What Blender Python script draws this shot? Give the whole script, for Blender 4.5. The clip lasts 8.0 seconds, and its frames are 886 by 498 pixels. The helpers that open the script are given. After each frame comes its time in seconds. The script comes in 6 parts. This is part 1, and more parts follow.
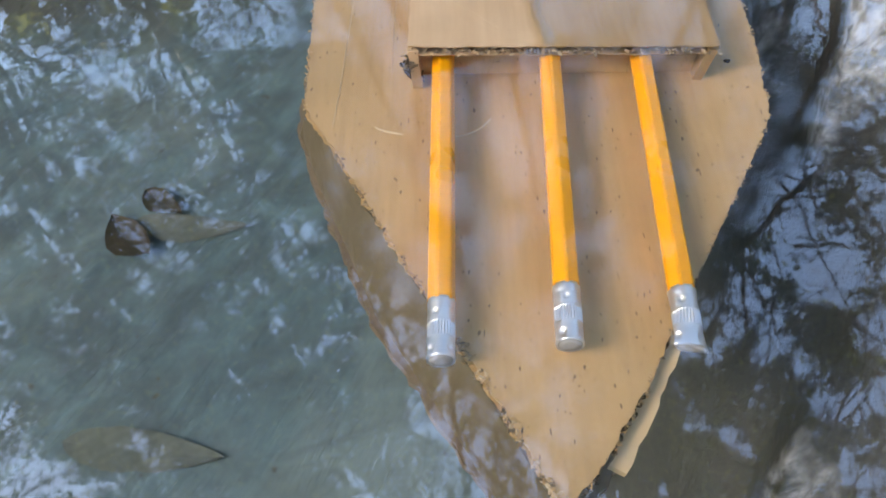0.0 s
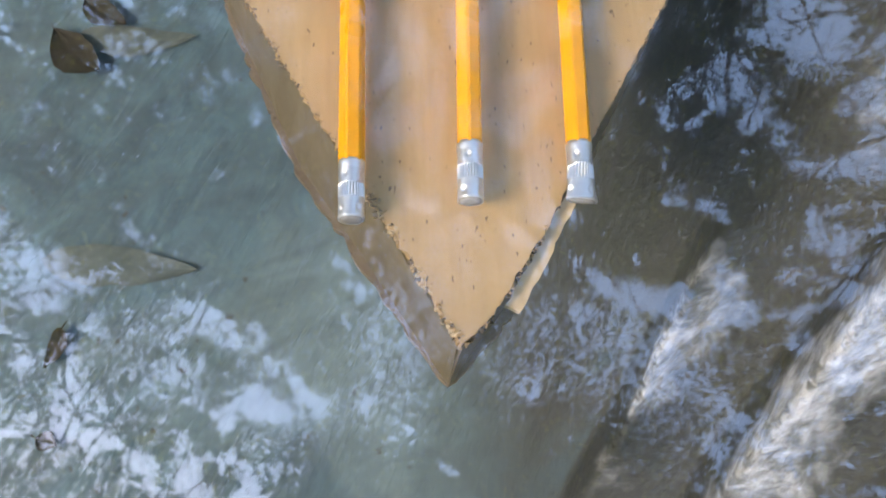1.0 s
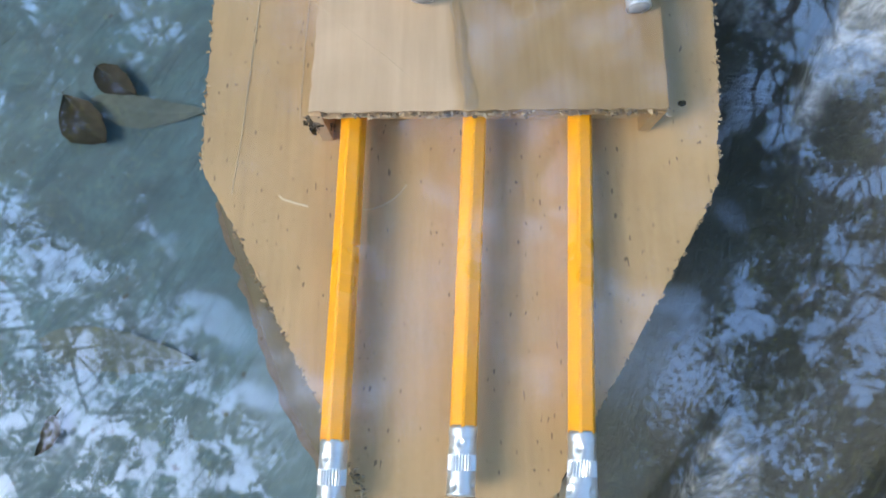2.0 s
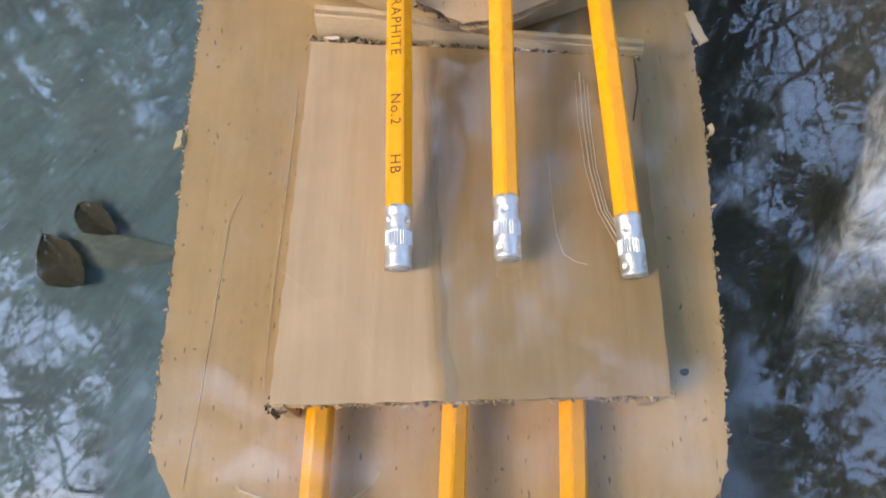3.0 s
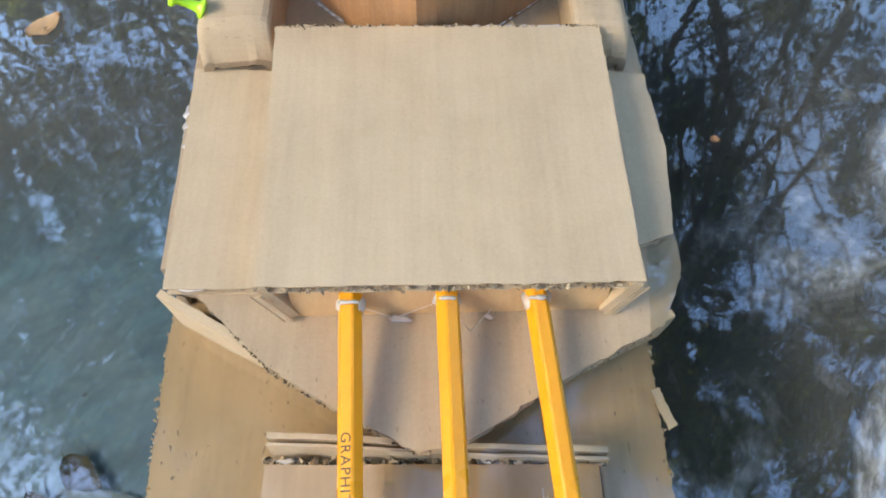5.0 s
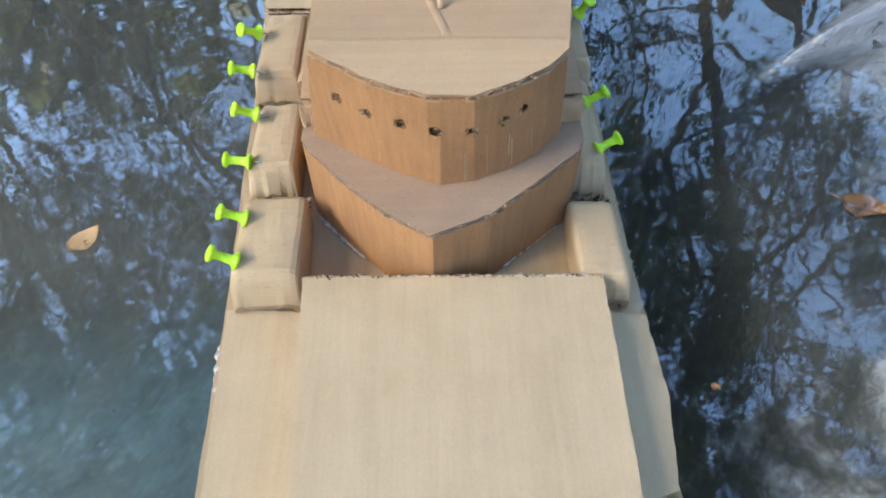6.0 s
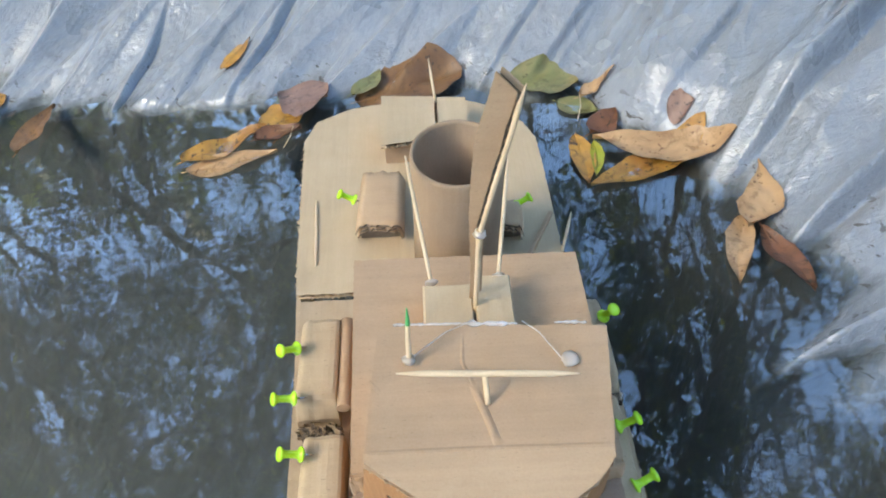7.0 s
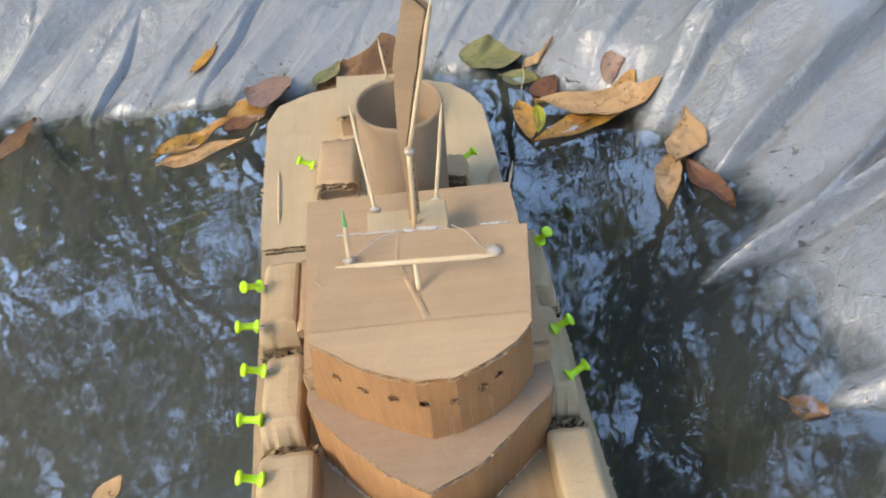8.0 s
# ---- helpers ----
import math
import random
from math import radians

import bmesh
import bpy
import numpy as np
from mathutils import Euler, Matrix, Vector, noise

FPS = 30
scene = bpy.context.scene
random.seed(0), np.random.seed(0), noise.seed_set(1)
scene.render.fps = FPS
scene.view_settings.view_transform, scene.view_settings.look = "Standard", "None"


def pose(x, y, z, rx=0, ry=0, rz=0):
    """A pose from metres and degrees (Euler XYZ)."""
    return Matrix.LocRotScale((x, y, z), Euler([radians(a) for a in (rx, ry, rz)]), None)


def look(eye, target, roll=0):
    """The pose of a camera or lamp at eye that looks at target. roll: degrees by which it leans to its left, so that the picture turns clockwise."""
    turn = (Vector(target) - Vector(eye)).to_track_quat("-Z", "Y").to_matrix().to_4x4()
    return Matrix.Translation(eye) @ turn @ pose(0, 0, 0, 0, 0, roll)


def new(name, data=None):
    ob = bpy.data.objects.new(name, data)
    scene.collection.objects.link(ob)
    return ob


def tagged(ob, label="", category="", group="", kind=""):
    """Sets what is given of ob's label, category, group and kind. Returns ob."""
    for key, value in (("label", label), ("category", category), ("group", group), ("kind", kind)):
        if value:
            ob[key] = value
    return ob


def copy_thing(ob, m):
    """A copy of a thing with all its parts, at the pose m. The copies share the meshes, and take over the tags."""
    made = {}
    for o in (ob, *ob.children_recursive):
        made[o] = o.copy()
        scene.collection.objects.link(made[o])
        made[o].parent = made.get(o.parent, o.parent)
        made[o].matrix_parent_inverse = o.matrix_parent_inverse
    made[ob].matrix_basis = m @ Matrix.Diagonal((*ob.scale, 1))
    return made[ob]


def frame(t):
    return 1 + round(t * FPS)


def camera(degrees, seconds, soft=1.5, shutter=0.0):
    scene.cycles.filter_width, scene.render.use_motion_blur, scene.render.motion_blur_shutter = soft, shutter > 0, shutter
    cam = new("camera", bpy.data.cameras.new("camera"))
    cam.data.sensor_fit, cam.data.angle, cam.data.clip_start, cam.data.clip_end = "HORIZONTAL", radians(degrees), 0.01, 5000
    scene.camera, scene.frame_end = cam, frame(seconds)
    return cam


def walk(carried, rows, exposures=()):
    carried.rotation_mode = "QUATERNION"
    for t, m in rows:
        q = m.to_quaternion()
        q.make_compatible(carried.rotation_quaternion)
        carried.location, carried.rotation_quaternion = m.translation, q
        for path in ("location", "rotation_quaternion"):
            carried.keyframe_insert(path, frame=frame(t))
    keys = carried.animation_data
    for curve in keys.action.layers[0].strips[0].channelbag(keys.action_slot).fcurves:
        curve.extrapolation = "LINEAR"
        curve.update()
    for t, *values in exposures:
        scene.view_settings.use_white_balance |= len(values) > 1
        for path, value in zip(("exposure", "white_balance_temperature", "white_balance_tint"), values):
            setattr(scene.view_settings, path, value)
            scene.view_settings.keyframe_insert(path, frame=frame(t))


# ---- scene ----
PATH = [
    (0, (-0.00310, -0.05502, 0.17134), (-0.09324, 0.52987, -0.63474), -11.36),
    (0.2, (0.00105, -0.04250, 0.17559), (-0.04898, 0.36287, -0.45344), -9.75),
    (0.5, (0.01125, -0.05422, 0.19130), (-0.05709, 0.38660, -0.70369), -13.47),
    (0.8, (0.01703, -0.04680, 0.19160), (-0.04092, 0.23321, -0.50175), -15.94),
    (1, (0.02226, -0.04282, 0.19088), (-0.06977, 0.28397, -0.74973), -19.33),
    (1.2, (0.01931, -0.02526, 0.18222), (-0.03815, 0.28078, -0.76806), -13.85),
    (2.3, (0.03428, 0.05905, 0.20381), (-0.09136, 0.39943, -0.72805), -20.56),
    (2.5, (0.02572, 0.07050, 0.19707), (-0.07767, 0.45328, -0.72096), -15.72),
    (2.8, (0.03085, 0.09650, 0.19433), (-0.05461, 0.38838, -0.49123), -17.45),
    (3, (0.03658, 0.11032, 0.20104), (-0.06880, 0.51286, -0.70828), -15.70),
    (3.2, (0.03592, 0.11576, 0.20304), (-0.04014, 0.43277, -0.47240), -15.90),
    (3.5, (0.02845, 0.13345, 0.21090), (-0.08190, 0.56897, -0.68249), -15.95),
    (4, (0.03687, 0.14718, 0.22131), (-0.07811, 0.61458, -0.65523), -16.35),
    (4.2, (0.03634, 0.15455, 0.22172), (-0.03521, 0.52177, -0.42831), -13.66),
    (4.5, (0.05159, 0.17549, 0.23190), (-0.06040, 0.66284, -0.63410), -16.35),
    (4.7, (0.05788, 0.18811, 0.23540), (-0.05415, 0.69059, -0.62189), -16.53),
    (5.8, (0.06411, 0.23618, 0.27348), (-0.04537, 0.86015, -0.50026), -14.03),
    (6, (0.06660, 0.24468, 0.29126), (-0.04112, 0.88192, -0.47184), -14.02),
    (6.2, (0.06213, 0.25123, 0.30095), (-0.01743, 0.74748, -0.25574), -13.61),
    (6.5, (0.04959, 0.28270, 0.34469), (-0.05297, 0.95860, -0.38513), -14.21),
    (6.8, (0.05842, 0.32557, 0.37562), (-0.00832, 0.85167, -0.15473), -13.20),
    (7, (0.06212, 0.33658, 0.39452), (-0.02098, 1.04974, -0.30155), -13.65),
    (7.5, (0.08072, 0.34374, 0.43495), (0.00812, 1.08616, -0.23105), -15.15),
    (7.8, (0.09233, 0.29381, 0.40239), (0.04747, 0.86029, -0.08709), -15.63),
    (8, (0.08456, 0.26071, 0.37086), (0.01583, 1.00654, -0.29172), -16.41),
]
cam = camera(62.00, 8.0, soft=1.9)
EXPOSURES = [(0, 3.06, 7550, 12), (0.5, 3.16, 6950, 9), (1, 3.32, 7550, 13), (2.5, 3.08, 5750, 2), (3, 3.0, 7400, 12), (3.5, 3.0, 7450, 12), (4.2, 3.02, 6700, 7), (4.5, 3.08, 6650, 7), (6, 3.08, 6400, 5), (6.5, 3.1, 6400, 4), (7, 3.1, 6500, 4), (7.5, 3.04, 6800, 6), (8, 3.08, 7400, 8)]
walk(cam, [(t, look(eye, target, roll)) for t, eye, target, roll in PATH], EXPOSURES)

# ---- light ----
SUN_EL, SUN_AZ = 50.0, 246.0
world = bpy.data.worlds.new("sky")
world.use_nodes = True
scene.world = world
wn = world.node_tree.nodes
sky = wn.new("ShaderNodeTexSky")
sky.sky_type = "NISHITA"
sky.sun_disc = False
sky.sun_elevation = radians(SUN_EL)
sky.sun_rotation = radians(SUN_AZ)
sky.air_density, sky.dust_density, sky.ozone_density = 1.0, 0.6, 2.5
wn["Background"].inputs["Strength"].default_value = 0.15
world.node_tree.links.new(sky.outputs["Color"], wn["Background"].inputs["Color"])
sun = new("sun", bpy.data.lights.new("sun", "SUN"))
sun.data.energy, sun.data.angle, sun.data.color = 2.3, radians(26), (1.0, 0.87, 0.70)
sa, se = radians(SUN_AZ), radians(SUN_EL)
sun.matrix_basis = look((6 * math.sin(sa) * math.cos(se), 6 * math.cos(sa) * math.cos(se), 6 * math.sin(se)), (0, 0.4, 0))


# ---- materials ----
def material(name):
    m = bpy.data.materials.new(name)
    m.use_nodes = True
    return m, m.node_tree.nodes, m.node_tree.links


def texcoord(n, l, scale=(1, 1, 1), kind="Object", turn=0.0):
    tc, mp = n.new("ShaderNodeTexCoord"), n.new("ShaderNodeMapping")
    mp.inputs["Scale"].default_value = scale
    mp.inputs["Rotation"].default_value = (0, 0, turn)
    l.new(tc.outputs[kind], mp.inputs["Vector"])
    return mp.outputs["Vector"]


def noise_tex(n, l, vec, scale, detail=4.0, rough=0.55, warp=0.0):
    t = n.new("ShaderNodeTexNoise")
    for k, v in (("Scale", scale), ("Detail", detail), ("Roughness", rough), ("Distortion", warp)):
        t.inputs[k].default_value = v
    l.new(vec, t.inputs["Vector"])
    return t.outputs["Fac"]


def ramp(n, l, fac, stops):
    r = n.new("ShaderNodeValToRGB")
    e = r.color_ramp.elements
    while len(e) < len(stops):
        e.new(0.5)
    for el, (p, c) in zip(e, stops):
        el.position, el.color = p, (*c, 1) if len(c) == 3 else c
    l.new(fac, r.inputs["Fac"])
    return r.outputs["Color"]


def mix(n, l, fac, a, b, mode="MIX"):
    m = n.new("ShaderNodeMix")
    m.data_type, m.blend_type = "RGBA", mode
    for sock, v in ((m.inputs[0], fac), (m.inputs[6], a), (m.inputs[7], b)):
        if isinstance(v, (int, float)):
            sock.default_value = v
        elif isinstance(v, tuple):
            sock.default_value = (*v, 1)
        else:
            l.new(v, sock)
    return m.outputs[2]


def math_node(n, l, op, a, b=0.5):
    m = n.new("ShaderNodeMath")
    m.operation = op
    for sock, v in ((m.inputs[0], a), (m.inputs[1], b)):
        if isinstance(v, (int, float)):
            sock.default_value = v
        else:
            l.new(v, sock)
    return m.outputs[0]


def bump(n, l, height, strength, dist, under=None):
    b = n.new("ShaderNodeBump")
    b.inputs["Strength"].default_value, b.inputs["Distance"].default_value = strength, dist
    l.new(height, b.inputs["Height"])
    if under:
        l.new(under, b.inputs["Normal"])
    return b.outputs["Normal"]


def finish(n, l, color=None, rough=None, normal=None, metal=0.0, spec=None):
    p = n["Principled BSDF"]
    p.inputs["Metallic"].default_value = metal
    if spec is not None:
        p.inputs["Specular IOR Level"].default_value = spec
    for key, v in (("Base Color", color), ("Roughness", rough), ("Normal", normal)):
        if v is None:
            continue
        if isinstance(v, (int, float)):
            p.inputs[key].default_value = v
        elif isinstance(v, tuple):
            p.inputs[key].default_value = (*v, 1)
        else:
            l.new(v, p.inputs[key])
    return p


def kraft(name, base, dark, wet=0.0, axis="v", streak=0.35, speck=0.5, grain=0.15):
    """Corrugated kraft board: fibres and faint flute lines along one axis, blotches, small dark specks."""
    m, n, l = material(name)
    along = {"v": (1, 0.06, 1), "u": (0.06, 1, 1), "w": (1, 1, 0.05)}[axis]
    fibre = noise_tex(n, l, texcoord(n, l, along), 420, 3, 0.6)
    line = noise_tex(n, l, texcoord(n, l, tuple(a if a > 0.1 else 0.02 for a in along)), 110, 2, 0.5)
    blotch = noise_tex(n, l, texcoord(n, l), 22, 5, 0.6, 0.4)
    fine = noise_tex(n, l, texcoord(n, l), 900, 2, 0.6)
    spot = noise_tex(n, l, texcoord(n, l, tuple(1.0 if a > 0.1 else 0.3 for a in along)), 1150, 0, 0.4)
    c = mix(n, l, ramp(n, l, blotch, [(0.36, (0, 0, 0)), (0.68, (1, 1, 1))]), base, dark)
    c = mix(n, l, math_node(n, l, "MULTIPLY", ramp(n, l, line, [(0.42, (0, 0, 0)), (0.66, (1, 1, 1))]), streak), c, tuple(v * 0.72 for v in base))
    c = mix(n, l, grain, c, ramp(n, l, fibre, [(0.3, tuple(v * 0.7 for v in base)), (0.7, tuple(min(1, v * 1.22) for v in base))]))
    c = mix(n, l, 0.045, c, ramp(n, l, fine, [(0.3, (0.1, 0.07, 0.04)), (0.7, (0.8, 0.7, 0.55))]))
    c = mix(n, l, math_node(n, l, "MULTIPLY", ramp(n, l, spot, [(0.785, (0, 0, 0)), (0.815, (1, 1, 1))]), speck), c, (0.07, 0.045, 0.025))
    h = math_node(n, l, "ADD", math_node(n, l, "MULTIPLY", line, 0.8), math_node(n, l, "MULTIPLY", fine, 0.09))
    h = math_node(n, l, "ADD", h, math_node(n, l, "MULTIPLY", blotch, 1.6))
    r = ramp(n, l, blotch, [(0.3, (0.78 - 0.3 * wet,) * 3), (0.7, (0.9 - 0.25 * wet,) * 3)])
    finish(n, l, c, r, bump(n, l, h, 0.3, 0.00045), spec=0.3 + 0.2 * wet)
    return m


KRAFT = kraft("kraft_dry", (0.55, 0.415, 0.255), (0.48, 0.357, 0.214), 0.0, "v", 0.26, 0.06, 0.13)
KRAFT_ROOF = kraft("kraft_brown", (0.475, 0.315, 0.185), (0.405, 0.264, 0.15), 0.0, "u", 0.24, 0.2, 0.12)
KRAFT_BROW = kraft("kraft_brow", (0.52, 0.352, 0.205), (0.455, 0.30, 0.17), 0.0, "u", 0.22, 0.15, 0.12)
KRAFT_PANEL = kraft("kraft_panel", (0.60, 0.38, 0.175), (0.52, 0.32, 0.14), 0.0, "w", 0.3, 0.15, 0.14)
KRAFT_WET = kraft("kraft_soaked", (0.46, 0.292, 0.135), (0.36, 0.224, 0.098), 1.0, "v", 0.30, 0.7, 0.22)
KRAFT_LID = kraft("kraft_damp", (0.47, 0.345, 0.212), (0.40, 0.288, 0.168), 0.4, "v", 0.35, 0.4)
PLY = kraft("kraft_dark_ply", (0.19, 0.145, 0.10), (0.11, 0.08, 0.055), 0.0, "v", 0.3, 0.6)


def half_soaked():
    """The awash lid: dry on one side of the water's rim, soaked and browner on the other."""
    m, n, l = material("kraft_half_soaked")
    v = texcoord(n, l)
    sep = n.new("ShaderNodeSeparateXYZ")
    l.new(v, sep.inputs[0])
    blotch = noise_tex(n, l, v, 26, 5, 0.6, 0.5)
    line = noise_tex(n, l, texcoord(n, l, (1, 0.03, 1)), 130, 2, 0.5)
    fine = noise_tex(n, l, v, 700, 2, 0.6)
    dry = mix(n, l, ramp(n, l, blotch, [(0.35, (0, 0, 0)), (0.7, (1, 1, 1))]), (0.46, 0.325, 0.195), (0.395, 0.276, 0.160))
    wet = mix(n, l, ramp(n, l, blotch, [(0.35, (0, 0, 0)), (0.65, (1, 1, 1))]), (0.352, 0.222, 0.102), (0.275, 0.170, 0.076))
    bend = math_node(n, l, "MULTIPLY", math_node(n, l, "SUBTRACT", 0.2, sep.outputs["Y"]), 0.05)
    side = math_node(n, l, "ADD", math_node(n, l, "SUBTRACT", sep.outputs["X"], bend), math_node(n, l, "MULTIPLY", math_node(n, l, "SUBTRACT", blotch, 0.5), 0.006))
    fac = ramp(n, l, math_node(n, l, "ADD", math_node(n, l, "MULTIPLY", side, 40.0), 0.2), [(0.48, (0, 0, 0)), (0.60, (1, 1, 1))])
    c = mix(n, l, fac, dry, wet)
    fibre = noise_tex(n, l, texcoord(n, l, (1, 0.06, 1)), 420, 3, 0.6)
    c = mix(n, l, 0.11, c, ramp(n, l, fibre, [(0.3, (0.20, 0.14, 0.08)), (0.7, (0.52, 0.40, 0.26))]))
    c = mix(n, l, math_node(n, l, "MULTIPLY", ramp(n, l, line, [(0.42, (0, 0, 0)), (0.66, (1, 1, 1))]), 0.18), c, (0.26, 0.17, 0.09))
    h = math_node(n, l, "ADD", line, math_node(n, l, "ADD", math_node(n, l, "MULTIPLY", fine, 0.1), math_node(n, l, "MULTIPLY", blotch, 1.6)))
    finish(n, l, c, 0.7, bump(n, l, h, 0.3, 0.00045), spec=0.35)
    return m


KRAFT_HALF = half_soaked()
KRAFT_WALL = kraft("kraft_orange", (0.44, 0.225, 0.095), (0.335, 0.165, 0.066), 0.0, "w", 0.8, 0.3, 0.30)
KRAFT_DUSTY = kraft("kraft_dusty", (0.36, 0.243, 0.162), (0.29, 0.193, 0.128), 0.0, "u", 0.18, 0.3, 0.12)
KRAFT_BOX = kraft("kraft_box", (0.51, 0.38, 0.23), (0.435, 0.315, 0.188), 0.0, "u", 0.12, 0.3, 0.12)
KRAFT_TUBE = kraft("kraft_tube", (0.37, 0.258, 0.162), (0.31, 0.212, 0.13), 0.0, "w", 0.15, 0.1)
FLUTE = kraft("kraft_flute", (0.36, 0.26, 0.16), (0.27, 0.19, 0.11), 0.0, "v", 0.2, 0.2)
# soaked board, with the shade on the bow sides put into its tone
WET_SHADED_SIDE = kraft("kraft_waterlogged_shaded", (0.125, 0.095, 0.052), (0.075, 0.06, 0.034), 1.0, "w", 0.4, 0.5)


def simple(name, col, rough, var=0.25, scale=300, metal=0.0, spec=None, bump_d=0.0002, alt=None):
    m, n, l = material(name)
    f = noise_tex(n, l, texcoord(n, l), scale, 4, 0.6)
    g = noise_tex(n, l, texcoord(n, l), scale * 0.13, 3, 0.6)
    lo = alt or tuple(v * (1 - var) for v in col)
    c = mix(n, l, ramp(n, l, g, [(0.35, (0, 0, 0)), (0.65, (1, 1, 1))]), col, lo)
    c = mix(n, l, 0.25, c, ramp(n, l, f, [(0.3, tuple(v * (1 - var) for v in col)), (0.7, tuple(min(1, v * (1 + var)) for v in col))]))
    r = ramp(n, l, g, [(0.3, (rough * 0.85,) * 3), (0.7, (min(1, rough * 1.15),) * 3)])
    finish(n, l, c, r, bump(n, l, f, 0.3, bump_d), metal, spec)
    return m


PAINT = simple("pencil_paint", (0.86, 0.36, 0.008), 0.3, 0.06, 160, spec=0.5, bump_d=0.00005, alt=(0.80, 0.31, 0.006))
FERRULE = simple("ferrule_aluminium", (0.74, 0.75, 0.76), 0.40, 0.10, 500, metal=0.86, bump_d=0.00008)
STUB = simple("ferrule_inside", (0.36, 0.34, 0.32), 0.8, 0.3, 600)
INK = simple("black_print", (0.03, 0.022, 0.015), 0.5, 0.2, 900)
LIME = simple("lime_plastic", (0.50, 0.86, 0.03), 0.28, 0.05, 120, spec=0.5, bump_d=0.00003)
STEEL = simple("pin_steel", (0.6, 0.6, 0.6), 0.25, 0.1, 400, metal=1.0)
PICK = simple("toothpick_wood", (0.72, 0.55, 0.34), 0.6, 0.15, 500)
GREEN_TIP = simple("green_stain", (0.10, 0.42, 0.12), 0.5, 0.2, 700)
TREE_BARK = simple("bark", (0.09, 0.07, 0.05), 0.9, 0.35, 14, bump_d=0.02)
SOIL = simple("forest_floor", (0.11, 0.085, 0.055), 0.95, 0.4, 6, bump_d=0.02)


def glue_material():
    m, n, l = material("hot_glue")
    f = noise_tex(n, l, texcoord(n, l), 500, 3)
    p = finish(n, l, (0.74, 0.66, 0.57), 0.3, bump(n, l, f, 0.4, 0.0004))
    p.inputs["Transmission Weight"].default_value = 0.45
    p.inputs["IOR"].default_value = 1.45
    return m


GLUE = glue_material()


def leaf_material(name, base, alt, spot, spots=0.62, spec=0.45):
    m, n, l = material(name)
    v = texcoord(n, l)
    a = noise_tex(n, l, v, 26, 5, 0.65, 0.6)
    b = noise_tex(n, l, v, 150, 4, 0.6)
    veins = n.new("ShaderNodeTexWave")
    veins.inputs["Scale"].default_value, veins.inputs["Distortion"].default_value = 55, 2.5
    l.new(texcoord(n, l, (0.5, 1, 1), turn=0.6), veins.inputs["Vector"])
    c = mix(n, l, ramp(n, l, a, [(0.38, (0, 0, 0)), (0.62, (1, 1, 1))]), base, alt)
    c = mix(n, l, math_node(n, l, "MULTIPLY", veins.outputs["Fac"], 0.16), c, tuple(v_ * 0.5 for v_ in base))
    blotch = noise_tex(n, l, v, 58, 4, 0.7, 1.2)
    c = mix(n, l, ramp(n, l, blotch, [(0.54, (0, 0, 0)), (0.66, (0.7,) * 3)]), c, tuple(0.6 * s_ + 0.3 * b_ for s_, b_ in zip(spot, base)))
    c = mix(n, l, ramp(n, l, b, [(spots - 0.03, (0, 0, 0)), (spots + 0.05, (1, 1, 1))]), c, spot)
    finish(n, l, c, 0.5, bump(n, l, b, 0.5, 0.0008), spec=spec)
    return m


LEAF_TAN = leaf_material("leaf_tan", (0.50, 0.315, 0.155), (0.42, 0.25, 0.12), (0.12, 0.05, 0.02), 0.635)
LEAF_YELLOW = leaf_material("leaf_yellow", (0.47, 0.25, 0.045), (0.33, 0.15, 0.035), (0.09, 0.05, 0.02), 0.60)
LEAF_BROWN = leaf_material("leaf_brown", (0.20, 0.085, 0.04), (0.11, 0.05, 0.025), (0.03, 0.02, 0.012), 0.6)
LEAF_GREEN = leaf_material("leaf_green", (0.20, 0.20, 0.075), (0.25, 0.20, 0.085), (0.07, 0.06, 0.02), 0.66)
LEAF_RUST = leaf_material("leaf_rust", (0.23, 0.118, 0.045), (0.16, 0.080, 0.034), (0.07, 0.04, 0.02), 0.62)
LEAF_LIME = leaf_material("leaf_lime", (0.34, 0.36, 0.03), (0.40, 0.30, 0.04), (0.10, 0.08, 0.02), 0.7)
LEAF_PINK = leaf_material("leaf_pinkish", (0.28, 0.17, 0.125), (0.21, 0.118, 0.082), (0.08, 0.05, 0.04), 0.62)
LEAF_SUNK = leaf_material("leaf_sodden", (0.050, 0.044, 0.032), (0.036, 0.034, 0.027), (0.03, 0.032, 0.027), 0.6, 0.05)


def along(n, l, turn, scale):
    """Coordinates stretched along a slanting direction."""
    mp = n.new("ShaderNodeMapping")
    mp.inputs["Scale"].default_value = scale
    l.new(texcoord(n, l, turn=turn), mp.inputs["Vector"])
    return mp.outputs["Vector"]


def noise_colour(n, l, vec, scale):
    t = n.new("ShaderNodeTexNoise")
    t.inputs["Scale"].default_value = scale
    l.new(vec, t.inputs["Vector"])
    return t.outputs["Color"]


